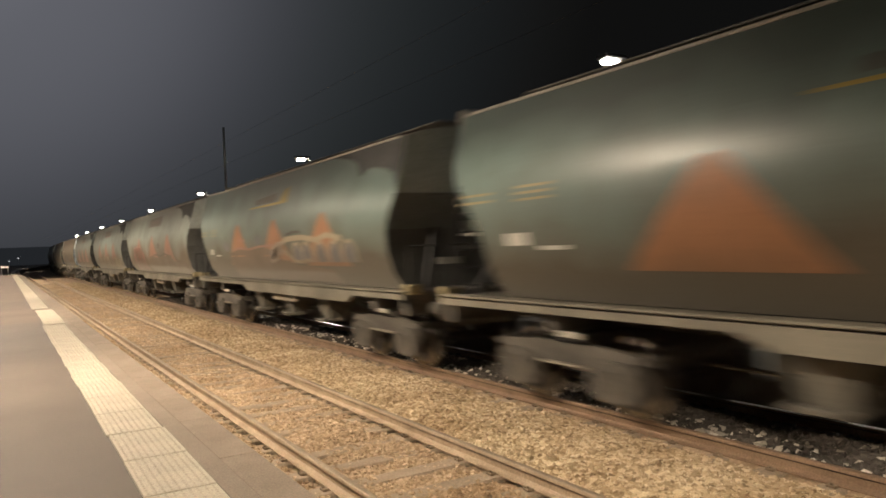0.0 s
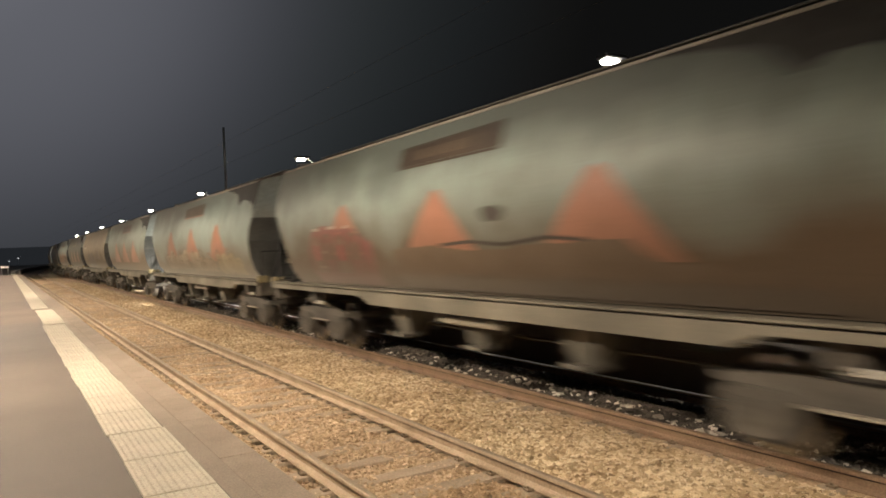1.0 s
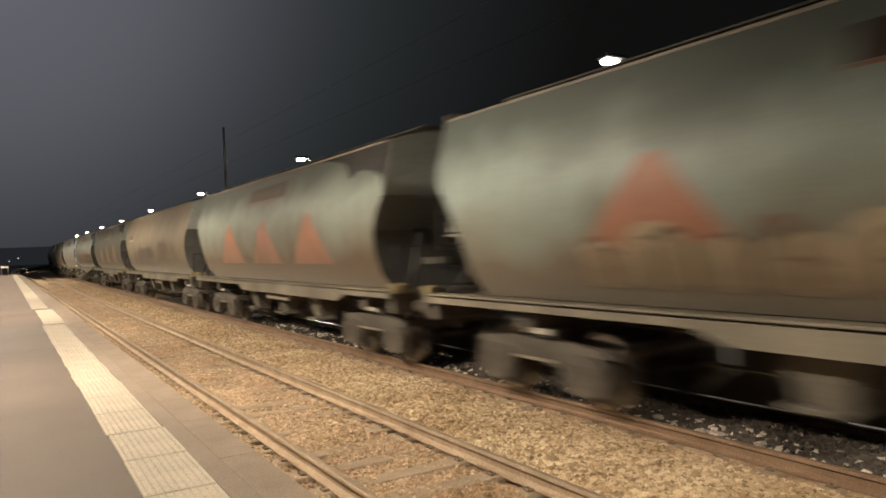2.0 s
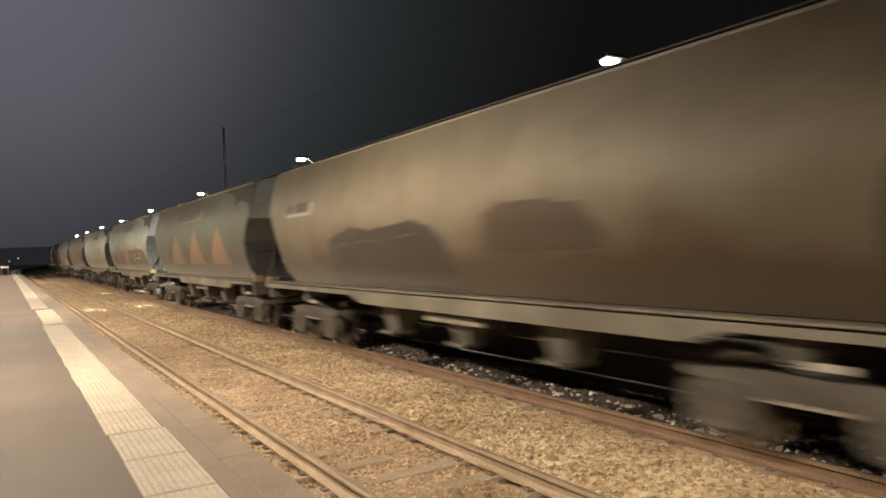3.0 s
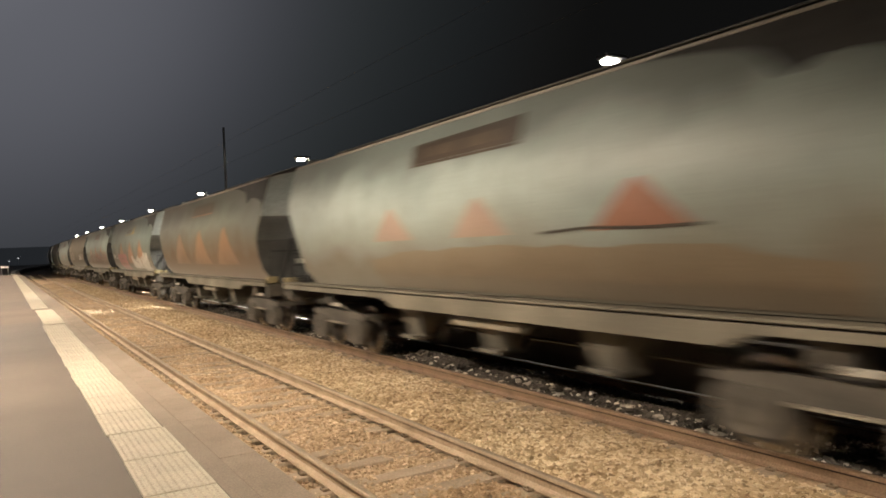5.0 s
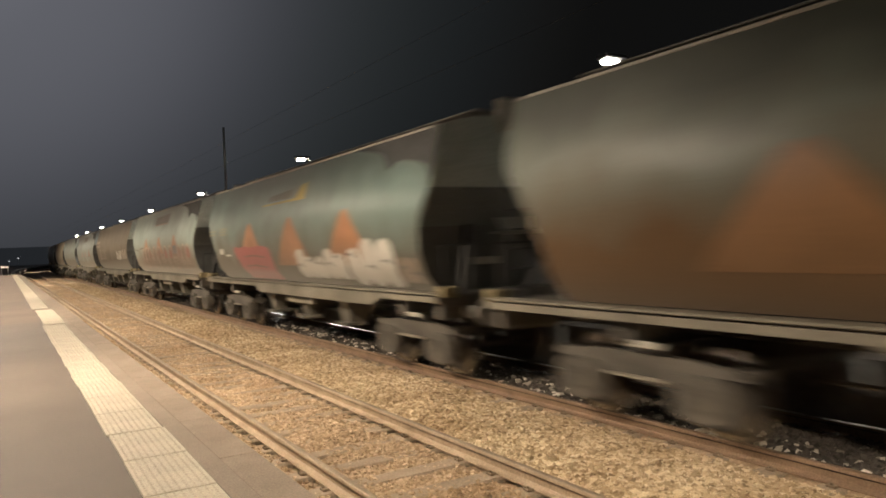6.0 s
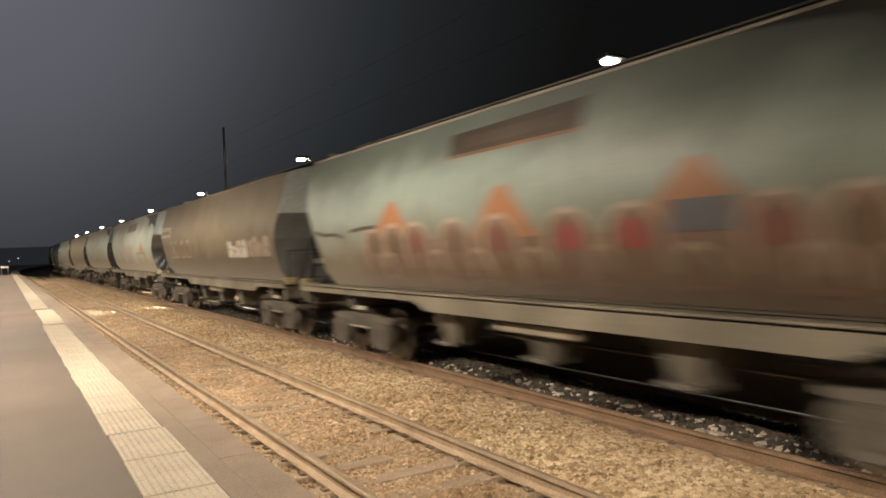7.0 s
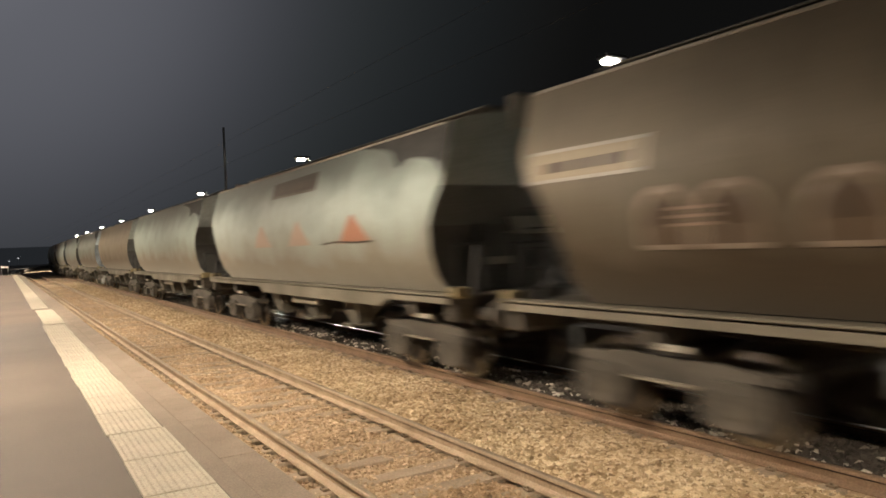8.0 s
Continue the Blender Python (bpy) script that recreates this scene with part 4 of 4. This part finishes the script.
for length in (15.8, 16.8):
    bases[length] = make_wagon_base(length)
WAGONS = []
used = set()
for i, (paint, label) in enumerate(PLAN):
    pitch = GAPS[i + 1] - GAPS[i]
    length = 16.8 if pitch > 16.3 else 15.8
    mid = (GAPS[i] + GAPS[i + 1]) / 2
    m = Matrix.Translation((AXIS_2, mid, 0))
    if length in used:
        t = copy_thing(bases[length][0], m)
    else:
        used.add(length)
        t = bases[length][0]
        t.matrix_basis = m
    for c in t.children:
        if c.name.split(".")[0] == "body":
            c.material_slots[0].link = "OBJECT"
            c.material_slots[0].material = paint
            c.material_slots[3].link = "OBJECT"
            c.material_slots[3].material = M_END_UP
    tagged(t, label)
    WAGONS.append((t, mid))


def mass(t, top, mat, out=0.008, floor=1.40, label="spray-painted graffiti shape"):
    """One large sprayed field: an uneven top edge, down to the sill."""
    rnd = random.Random(len(top) + int(10 * top[0][0]))
    pts = []
    for (y0, z0), (y1, z1) in zip(top, top[1:]):
        for k in range(4):
            u = k / 4
            pts.append((y0 + (y1 - y0) * u, z0 + (z1 - z0) * u + rnd.uniform(-0.03, 0.03)))
    pts.append(top[-1])
    return part("graffiti_shape", grid_patch(B(), pts, [(y, floor) for y, _ in pts], out), mat, t, label)


def stroke(t, pts, width, mat, out=0.014, name="paint_stroke"):
    """A sprayed line of even width along (y, z) points."""
    up, dn = [], []
    for i, (y, z) in enumerate(pts):
        (ya, za), (yb, zb) = pts[max(0, i - 1)], pts[min(len(pts) - 1, i + 1)]
        k = width / 2 / (math.hypot(yb - ya, zb - za) or 1)
        up.append((y - (zb - za) * k, z + (yb - ya) * k))
        dn.append((y + (zb - za) * k, z - (yb - ya) * k))
    return part(name, flank_patch(B(), up + dn[::-1], 0, out), mat, t)


def arch(c, w, z0, z1, n=9):
    """Points of an upright arch, foot to foot."""
    r = min(w, z1 - z0)
    return [(c + w, z0)] + [(c + w * math.cos(a), z1 - r + r * math.sin(a)) for a in (math.pi * i / n for i in range(n + 1))] + [(c - w, z0)]


def letter(t, c, w, z0, z1, fill, rim, core=None, out=0.010):
    """An arched bubble letter: field, pale rim and a darker heart."""
    shape = part("graffiti_shape", flank_patch(B(), arch(c, w, z0, z1), 0, out), fill, t, "spray-painted graffiti letter")
    stroke(shape, arch(c, w, z0, z1), 0.075, rim, out + 0.004)
    if core:
        part("paint_fill", flank_patch(B(), arch(c, w * 0.45, z0 + 0.35 * (z1 - z0), z0 + 0.8 * (z1 - z0)), 0, out + 0.005), core, shape)
    return shape


def cloud(t, y0, y1, z0, z1, lumps, mat, seed, label, ink=None):
    """A puffy sprayed shape with a lumpy outline."""
    rnd = random.Random(seed)
    pts = []
    for i in range(lumps):
        w = (y1 - y0) / lumps
        h = (z1 - z0) * rnd.uniform(0.25, 0.4)
        peak = z1 - (z1 - z0) * rnd.choice((0.0, 0.05, 0.2, 0.28))
        for k in range(7):
            a = math.pi * k / 7
            pts.append((y0 + w * i + w / 2 - w / 2 * math.cos(a), peak - h + h * math.sin(a) * rnd.uniform(0.85, 1.0)))
    for i in range(lumps):
        w = (y1 - y0) / lumps
        h = (z1 - z0) * rnd.uniform(0.08, 0.2)
        for k in range(6):
            a = math.pi * k / 6
            pts.append((y1 - w * i - w / 2 + w / 2 * math.cos(a), max(1.38, z0 + h - h * math.sin(a))))
    shape = part("graffiti_shape", flank_patch(B(), pts, 0, 0.010), mat, t, label)
    for i in range(lumps):
        y = y0 + (y1 - y0) * (i + rnd.uniform(0.3, 0.7)) / lumps
        z = z0 + (z1 - z0) * rnd.uniform(0.35, 0.7)
        stroke(shape, [(y - 0.16, z - 0.05), (y, z + 0.03), (y + 0.18, z)], 0.035, ink or M_BLUE, 0.015)
    return shape


def decorate():
    W = [w for w, _ in WAGONS]
    for i, w in enumerate(W):
        if PLAN[i][0] not in (M_TAN, M_BROWN):
            corner_patch(w, 16.8 if GAPS[i + 1] - GAPS[i] > 16.3 else 15.8)
    for i in (0, 1, 6, 10):
        triangles(W[i], M_ORANGE_FADED if i == 6 else M_ORANGE, -0.85)
        name_panel_green(W[i], mat=M_OCHRE if i == 6 else None)
        if i != 6:
            side_print(W[i], M_OCHRE)
    # second wagon: brown field, slate shapes with cream outlines
    mass(W[1], [(3.3, 2.1), (2.33, 2.2), (1.33, 2.17), (0.48, 2.2), (-0.36, 2.18), (-0.8, 1.95), (-1.6, 1.86), (-2.7, 1.74), (-4.2, 1.66)], M_BROWNSPRAY)
    stroke(W[1], [(2.95, 2.15), (2.2, 2.22), (1.34, 2.17), (0.48, 2.23), (-0.62, 2.25)], 0.06, M_PINK)
    stroke(W[1], [(2.2, 2.45), (1.9, 2.4), (1.6, 2.42)], 0.05, M_PINK)
    oval = part("graffiti_shape", flank_patch(B(), [(-0.45, 1.90), (-0.6, 2.12), (-1.05, 2.26), (-1.42, 2.26), (-1.33, 2.1), (-0.95, 1.95)], 0, 0.016), M_BLUE, W[1], "slate blue sprayed oval with a cream outline")
    stroke(oval, [(-0.38, 1.84), (-0.58, 2.13), (-1.05, 2.29), (-1.46, 2.28), (-1.36, 2.08), (-0.95, 1.92), (-0.4, 1.84)], 0.07, M_RIM, 0.020)
    stroke(W[1], [(-1.34, 2.25), (-1.7, 2.36), (-2.29, 2.38), (-2.83, 2.38), (-3.6, 2.3), (-4.2, 2.4), (-4.9, 2.3)], 0.12, M_CREAM, 0.018)
    stroke(W[1], [(-1.45, 2.13), (-1.9, 1.94), (-2.05, 1.86), (-2.6, 1.84), (-3.1, 1.9)], 0.08, M_CREAM, 0.018)
    stroke(W[1], [(-1.75, 2.46), (-2.3, 2.52), (-2.7, 2.5)], 0.06, M_BLACK, 0.018)
    for c in (-2.35, -2.95, -3.75, -4.5, -5.2):
        letter(W[1], c, 0.3, 1.84, 2.26, M_BLUE, M_CREAM, None, 0.012)
    for c, z in ((3.55, 2.28), (0.45, 2.40)):
        part("graffiti_shape", flank_patch(B(), blob(c, z, 0.22, 0.13, rnd=random.Random(int(c * 10))), 0, 0.008), M_BLUE, W[1])
    # third wagon: dark red letters at its rear, brown field along the foot
    triangles(W[2], M_REDDISH, -0.33, 3.48, 1.85, 1.1, "faded reddish painted triangle")
    name_panel_dark(W[2], M_PLATE_DARK)
    mass(W[2], [(5.12, 2.08), (4.74, 2.51), (4.31, 2.55), (3.84, 2.55), (3.47, 2.48), (2.89, 2.52)] + [(1.99, 2.2)], M_DULLRED)
    for p in ([(4.74, 2.51), (4.36, 2.5)], [(4.42, 2.04), (3.98, 2.05)], [(3.97, 2.52), (3.54, 2.52)], [(3.13, 2.5), (2.91, 2.52)], [(4.6, 1.74), (4.28, 1.73)]):
        stroke(W[2], p, 0.055, M_RIM)
    for k in range(4):
        c = 5.12 - 0.5 - k * 0.62
        letter(W[2], c, 0.24, 1.62, 2.34 + 0.05 * (k % 2), M_DULLRED if k % 2 else M_PINKBROWN, M_BROWNSPRAY, M_BROWNSPRAY if k % 2 else M_RED, 0.011)
    mass(W[2], [(1.2, 2.05), (0.2, 2.1), (-0.6, 2.06), (-1.8, 2.02), (-2.9, 2.1), (-4.2, 2.08), (-4.6, 1.86), (-5.6, 1.78), (-6.4, 1.72)], M_BROWNSPRAY, 0.012)
    part("graffiti_shape", flank_patch(B(), blob(-1.8, 2.5, 0.26, 0.12, rnd=random.Random(2)), 0, 0.008), M_BLACK, W[2], "dark sprayed blot")
    stroke(W[2], [(-0.4, 2.1), (-1.2, 2.14), (-2.0, 2.08), (-2.9, 2.16), (-3.6, 2.1)], 0.05, M_BLACK)
    triangles(W[3], M_REDDISH, -0.5, 3.5, 1.85, 1.15, "faded reddish painted triangle")
    name_panel_dark(W[3], M_REDDISH)
    cloud(W[3], 0.2, 4.2, 1.55, 2.34, 5, M_CREAM, 7, "cream puffy spray-painted letters", M_BROWNSPRAY)
    cloud(W[3], -3.4, 0.0, 1.5, 2.2, 5, M_CREAM, 8, "cream puffy spray-painted letters", M_BROWNSPRAY)
    cloud(W[3], -6.4, -3.6, 1.45, 2.12, 4, M_OCHRE, 9, "dusty yellow spray-painted letters", M_BROWNSPRAY)
    for k in range(9):
        c = 3.9 - 1.12 * k
        stroke(W[3], arch(c, 0.24, 1.6, 2.12 + 0.06 * (k % 3)), 0.07, M_BROWNSPRAY if k % 2 else M_PINKBROWN, 0.018)
    triangles(W[4], M_REDDISH, -0.5, 3.12, 1.8, 1.1, "faded reddish painted triangle")
    name_panel_dark(W[4], M_ORANGE)
    # tan wagon: a broad dark brown field and a name board
    mass(W[5], [(3.6, 1.95), (3.45, 2.3), (3.0, 2.42), (2.26, 2.5), (1.7, 2.40), (1.1, 2.46), (0.5, 2.48), (0.0, 2.52), (-0.54, 2.42), (-0.85, 2.2), (-1.05, 1.85)], M_BLACK, 0.010, 1.42)
    mass(W[5], [(-2.0, 2.5), (-2.4, 2.64), (-3.2, 2.6), (-3.9, 2.55), (-4.3, 2.2)], M_PLATE_DARK, 0.010, 2.0)
    for p in ([(2.3, 2.2), (1.7, 2.24), (1.2, 2.2)], [(0.6, 2.26), (0.0, 2.3)], [(3.2, 2.1), (2.8, 2.2), (2.5, 2.12)]):
        stroke(W[5], p, 0.04, M_BROWNSPRAY)
    bars(W[5], [(5.15, 2.84, 1.55, 0.07), (4.45, 2.91, 0.16, 0.2)], M_WHITE, "white_label")
    bars(W[5], [(5.0, 2.93, 0.75, 0.2), (5.75, 2.95, 0.35, 0.16)], M_PLATE_DARK)
    # pale green wagon: near-black letters, white dashes
    triangles(W[7], M_ORANGE, -0.5)
    name_panel_dark(W[7], M_YELLOW)
    for c, w, lean in ((4.5, 0.22, 0.2), (3.75, 0.26, 0.0), (2.95, 0.24, -0.25), (1.75, 0.28, 0.15), (0.95, 0.24, -0.2)):
        stroke(W[7], [(y + lean * (z - 1.9), z) for y, z in arch(c, w, 1.6, 2.36)], 0.13, M_BLACK, 0.012)
        stroke(W[7], [(y + lean * (z - 1.9) + 0.06, z + 0.07) for y, z in arch(c, w, 1.62, 2.36)], 0.04, M_RIM, 0.010)
    mass(W[7], [(-0.95, 2.3), (-1.1, 2.46), (-1.35, 2.5), (-2.2, 2.46), (-3.01, 2.44), (-3.98, 2.46), (-4.82, 2.44), (-5.6, 2.42), (-6.2, 2.2)], M_PLATE_DARK)
    for c in (-1.6, -2.4, -3.25, -4.1, -4.95):
        letter(W[7], c, 0.34, 1.78, 2.42, M_BLACK, M_BROWNSPRAY, M_PLATE_DARK, 0.010)
    stroke(W[7], [(-0.95, 2.42), (-1.35, 2.51), (-2.2, 2.47), (-3.0, 2.46)], 0.035, M_RIM, 0.018)
    stroke(W[7], [(-3.4, 2.47), (-3.98, 2.49)], 0.04, M_PINK, 0.018)
    stroke(W[7], [(-4.6, 2.48), (-5.2, 2.5), (-5.8, 2.46)], 0.1, M_RIM, 0.018)
    for y0, y1, z, w in ((-1.62, -2.08, 2.13, 0.035), (-3.08, -3.53, 2.16, 0.035), (-3.0, -3.88, 2.0, 0.035), (-4.19, -4.87, 1.99, 0.08), (-2.5, -2.95, 1.86, 0.06), (-4.71, -5.07, 2.17, 0.04)):
        stroke(W[7], [(y0, z), ((y0 + y1) / 2, z + 0.015), (y1, z)], w, M_WHITE, 0.020)
    part("graffiti_shape", flank_patch(B(), blob(-0.36, 1.92, 0.4, 0.2, rnd=random.Random(3)), 0, 0.012), M_CREAM, W[7], "cream sprayed blot")
    name_panel_dark(W[8], M_PLATE_DARK)
    mass(W[8], [(2.5, 1.9), (1.0, 2.02), (-0.5, 2.05), (-2.0, 2.06), (-3.5, 2.04), (-5.0, 2.0), (-6.2, 1.85)], M_TANDUST, label="caked tan dust along the lower flank")
    triangles(W[9], M_RUSTORANGE, -0.5)
    name_panel_dark(W[9], M_ORANGE)
    # dark green wagon: red block, white puffy letters
    tops = [(3.95, 2.18), (3.75, 2.27), (3.4, 2.22), (2.9, 2.26), (2.3, 2.22), (1.7, 2.25), (1.2, 2.24), (0.85, 2.2), (0.75, 2.14)]
    red = part("graffiti_shape", grid_patch(B(), tops, [(3.2 - 0.33 * i, 1.39) for i in range(9)], 0.012), M_RED, W[10], "solid red spray-painted block")
    for z in (1.72, 1.98):
        stroke(red, [(3.0, z), (2.2, z + 0.03), (1.2, z - 0.02)], 0.05, M_DULLRED, 0.016)
    cloud(W[10], -3.75, -1.05, 1.48, 2.18, 5, M_WHITE, 12, "white puffy spray-painted letters")
    cloud(W[10], -5.85, -3.85, 1.38, 2.33, 3, M_WHITE, 13, "large white puffy spray-painted letter")
    cloud(W[10], -6.6, -5.95, 1.48, 1.95, 2, M_RIM, 14, "greyish puffy spray-painted shape")
    # pale green wagon: red-hearted letters on a brownish pink field
    triangles(W[11], M_ORANGE, -0.45)
    name_panel_dark(W[11], M_ORANGE)
    mass(W[11], [(4.2, 1.9), (3.6, 2.2), (2.4, 2.22), (0.5, 2.2), (-1.0, 2.2), (-2.6, 2.18), (-3.6, 2.12), (-4.6, 2.2), (-6.0, 2.1), (-6.4, 1.8)], M_PINKBROWN)
    for c, core in ((3.4, M_BROWNSPRAY), (2.65, M_BROWNSPRAY), (1.89, M_DULLRED), (0.75, M_BROWNSPRAY), (-0.35, M_DULLRED), (-1.74, M_RED), (-2.76, M_RED), (-4.4, M_DULLRED), (-5.15, M_BROWNSPRAY), (-5.85, M_RED)):
        letter(W[11], c, 0.40 if c > -3 else 0.32, 1.74, 2.47, M_PINKBROWN, M_RIM, core, 0.010)
    for c in (3.0, 1.3, 0.2, -1.05, -2.25, -3.5, -4.75, -5.5):
        stroke(W[11], arch(c, 0.26, 1.52, 2.02), 0.07, M_RIM, 0.016)
        stroke(W[11], [(c + 0.3, 1.62), (c + 0.05, 1.58), (c - 0.3, 1.63)], 0.05, M_PINK, 0.020)
    part("graffiti_shape", flank_patch(B(), [(-3.2, 2.15), (-3.25, 2.46), (-4.03, 2.46), (-4.03, 2.15)], 0, 0.018), M_BLUE, W[11], "dark blue sprayed block")
    for p in ([(6.12, 2.46), (5.66, 2.38), (5.09, 2.38), (4.72, 2.31)], [(4.35, 2.42), (3.82, 2.45), (3.26, 2.46)]):
        stroke(W[11], p, 0.07, M_BLACK, 0.02)
    for p in ([(3.25, 1.94), (2.73, 1.97)], [(3.3, 1.63), (3, 1.56)], [(3.72, 2.4), (3.27, 2.39)]):
        stroke(W[11], p, 0.06, M_RIM, 0.02)
    # brown wagon: framed name board, hollow letters, white letters
    board = part("name_board", flank_patch(B(), [(7.05, 2.80), (5.2, 2.79), (5.22, 3.15), (7.1, 3.17)], 0, 0.008), M_CREAM, W[12], "cream name board with a white border")
    for p in ([(7.1, 2.81), (5.2, 2.80)], [(7.1, 3.165), (5.2, 3.14)], [(7.08, 2.8), (7.08, 3.17)], [(5.22, 2.79), (5.22, 3.15)]):
        stroke(board, p, 0.04, M_WHITE, 0.013, "border")
    for y, w in ((6.55, 0.5), (6.05, 0.35), (5.6, 0.4)):
        bars(board, [(y, 2.9, w, 0.12)], M_PLATE_DARK, "word_bar", 0.014)
    for c, w in ((4.95, 0.3), (4.2, 0.34), (3.1, 0.36), (2.2, 0.34)):
        letter(W[12], c, w, 2.0, 2.58, M_BROWNSPRAY, M_RIM, M_PLATE_DARK, 0.010)
        stroke(W[12], [(c - w, 2.0), (c + w, 2.0)], 0.05, M_RIM, 0.015)
    cloud(W[12], -5.0, -3.1, 1.95, 2.46, 4, M_WHITE, 31, "white spray-painted letters", M_BROWNSPRAY)
    cloud(W[12], -6.95, -5.1, 1.97, 2.56, 4, M_RIM, 32, "white spray-painted letters", M_BROWNSPRAY)
    for c in (-3.7, -4.4, -5.6, -6.3):
        stroke(W[12], [(c, 2.02), (c - 0.06, 2.2), (c + 0.05, 2.36)], 0.09, M_BROWNSPRAY, 0.018)
    bars(W[12], [(4.6, 2.2, 0.5, 0.03), (4.6, 2.28, 0.5, 0.03), (4.6, 2.36, 0.5, 0.03)], M_FAINT, "faded_patch", 0.016)
    # off-white wagon: one red triangle still strong, two nearly gone
    for i in (8, 13):
        for c, mat in ((-4.0, M_REDDISH), (-1.05, M_FAINT), (1.55, M_FAINT)):
            part("painted_triangle", flank_patch(B(), [(c - 0.7, 2.2), (c + 0.7, 2.2), (c + 0.08, 2.72), (c, 2.74), (c - 0.08, 2.72)]), mat, W[i], "small faded red triangle")
        stroke(W[i], [(-2.4, 2.2), (-3.2, 2.24), (-4.0, 2.21), (-4.8, 2.22)], 0.035, M_BLACK)
    name_panel_dark(W[13], M_BROWNSPRAY)


decorate()

# ---- loose stones ----
make_stones("ballast_stones", X2 + 0.12, X3 + 0.08, 2.6, 12, 24000, 0.033, 1, "loose tan ballast stones beside the rails")
make_stones("ballast_stones", EDGE + 0.02, X1 - 0.1, 2.0, 30, 9000, 0.024, 21, "brownish stones between the platform and the rail", mat=M_STONE_DIRTY)
make_stones("ballast_stones", X1 + 0.1, X2 - 0.1, 2.6, 12, 8000, 0.024, 2, "brownish ballast stones between the rails", mat=M_STONE_DIRTY)
make_stones("ballast_stones", X2 + 0.1, X3 + 0.05, 12, 75, 26000, 0.029, 3, "loose tan ballast stones further along", power=1.8)
make_stones("ballast_stones", X1 + 0.1, X2 - 0.1, 12, 75, 15000, 0.027, 6, "brownish ballast stones between the rails further along", power=1.8, mat=M_STONE_DIRTY)
make_stones("ballast_stones", X3 + 0.1, X4 - 0.1, 2.2, 12, 9000, 0.045, 4, "dark ballast stones between the rails", lift=0.012, mat=M_STONE_DARK)
make_stones("ballast_stones", X3 + 0.1, X4 - 0.1, 12, 40, 7000, 0.055, 5, "dark ballast stones further along", lift=0.012, mat=M_STONE_DARK)
make_stones("ballast_stones", X3 + 0.14, X3 + 0.8, 2.6, 22, 380, 0.05, 14, "scattered pale grey-white ballast stones between the rails", lift=0.03, mat=M_STONE_PALE)

for z, r in ((5.3, 0.0028), (6.09, 0.0028)):
    bm = B()
    rod(bm, (AXIS_2, -60, z), (AXIS_2, 300, z), r, 6)
    tagged(part("overhead_wire", bm, M_GEAR), "thin grey overhead wire above the track", "wire", "overhead wires", "structure")


def motions():
    """The train runs along the track; its wheelsets turn."""
    turn = 84.0  # degrees from key to key, rolling forward
    for t, mid in WAGONS:
        walk(t, [(s, pose(AXIS_2 + bend(mid - SPEED * s), mid - SPEED * s, 0, 0, 0, bend_angle(mid - SPEED * s))) for s in (k / 3 for k in range(25))])
        for bogie in t.children:
            if bogie.name.startswith("bogie"):
                for w in bogie.children:
                    if w.name.startswith("wheelset"):
                        x, y, z = w.location
                        walk(w, [(k / FPS, pose(x, y, z, turn * k)) for k in range(0, 241)])


motions()
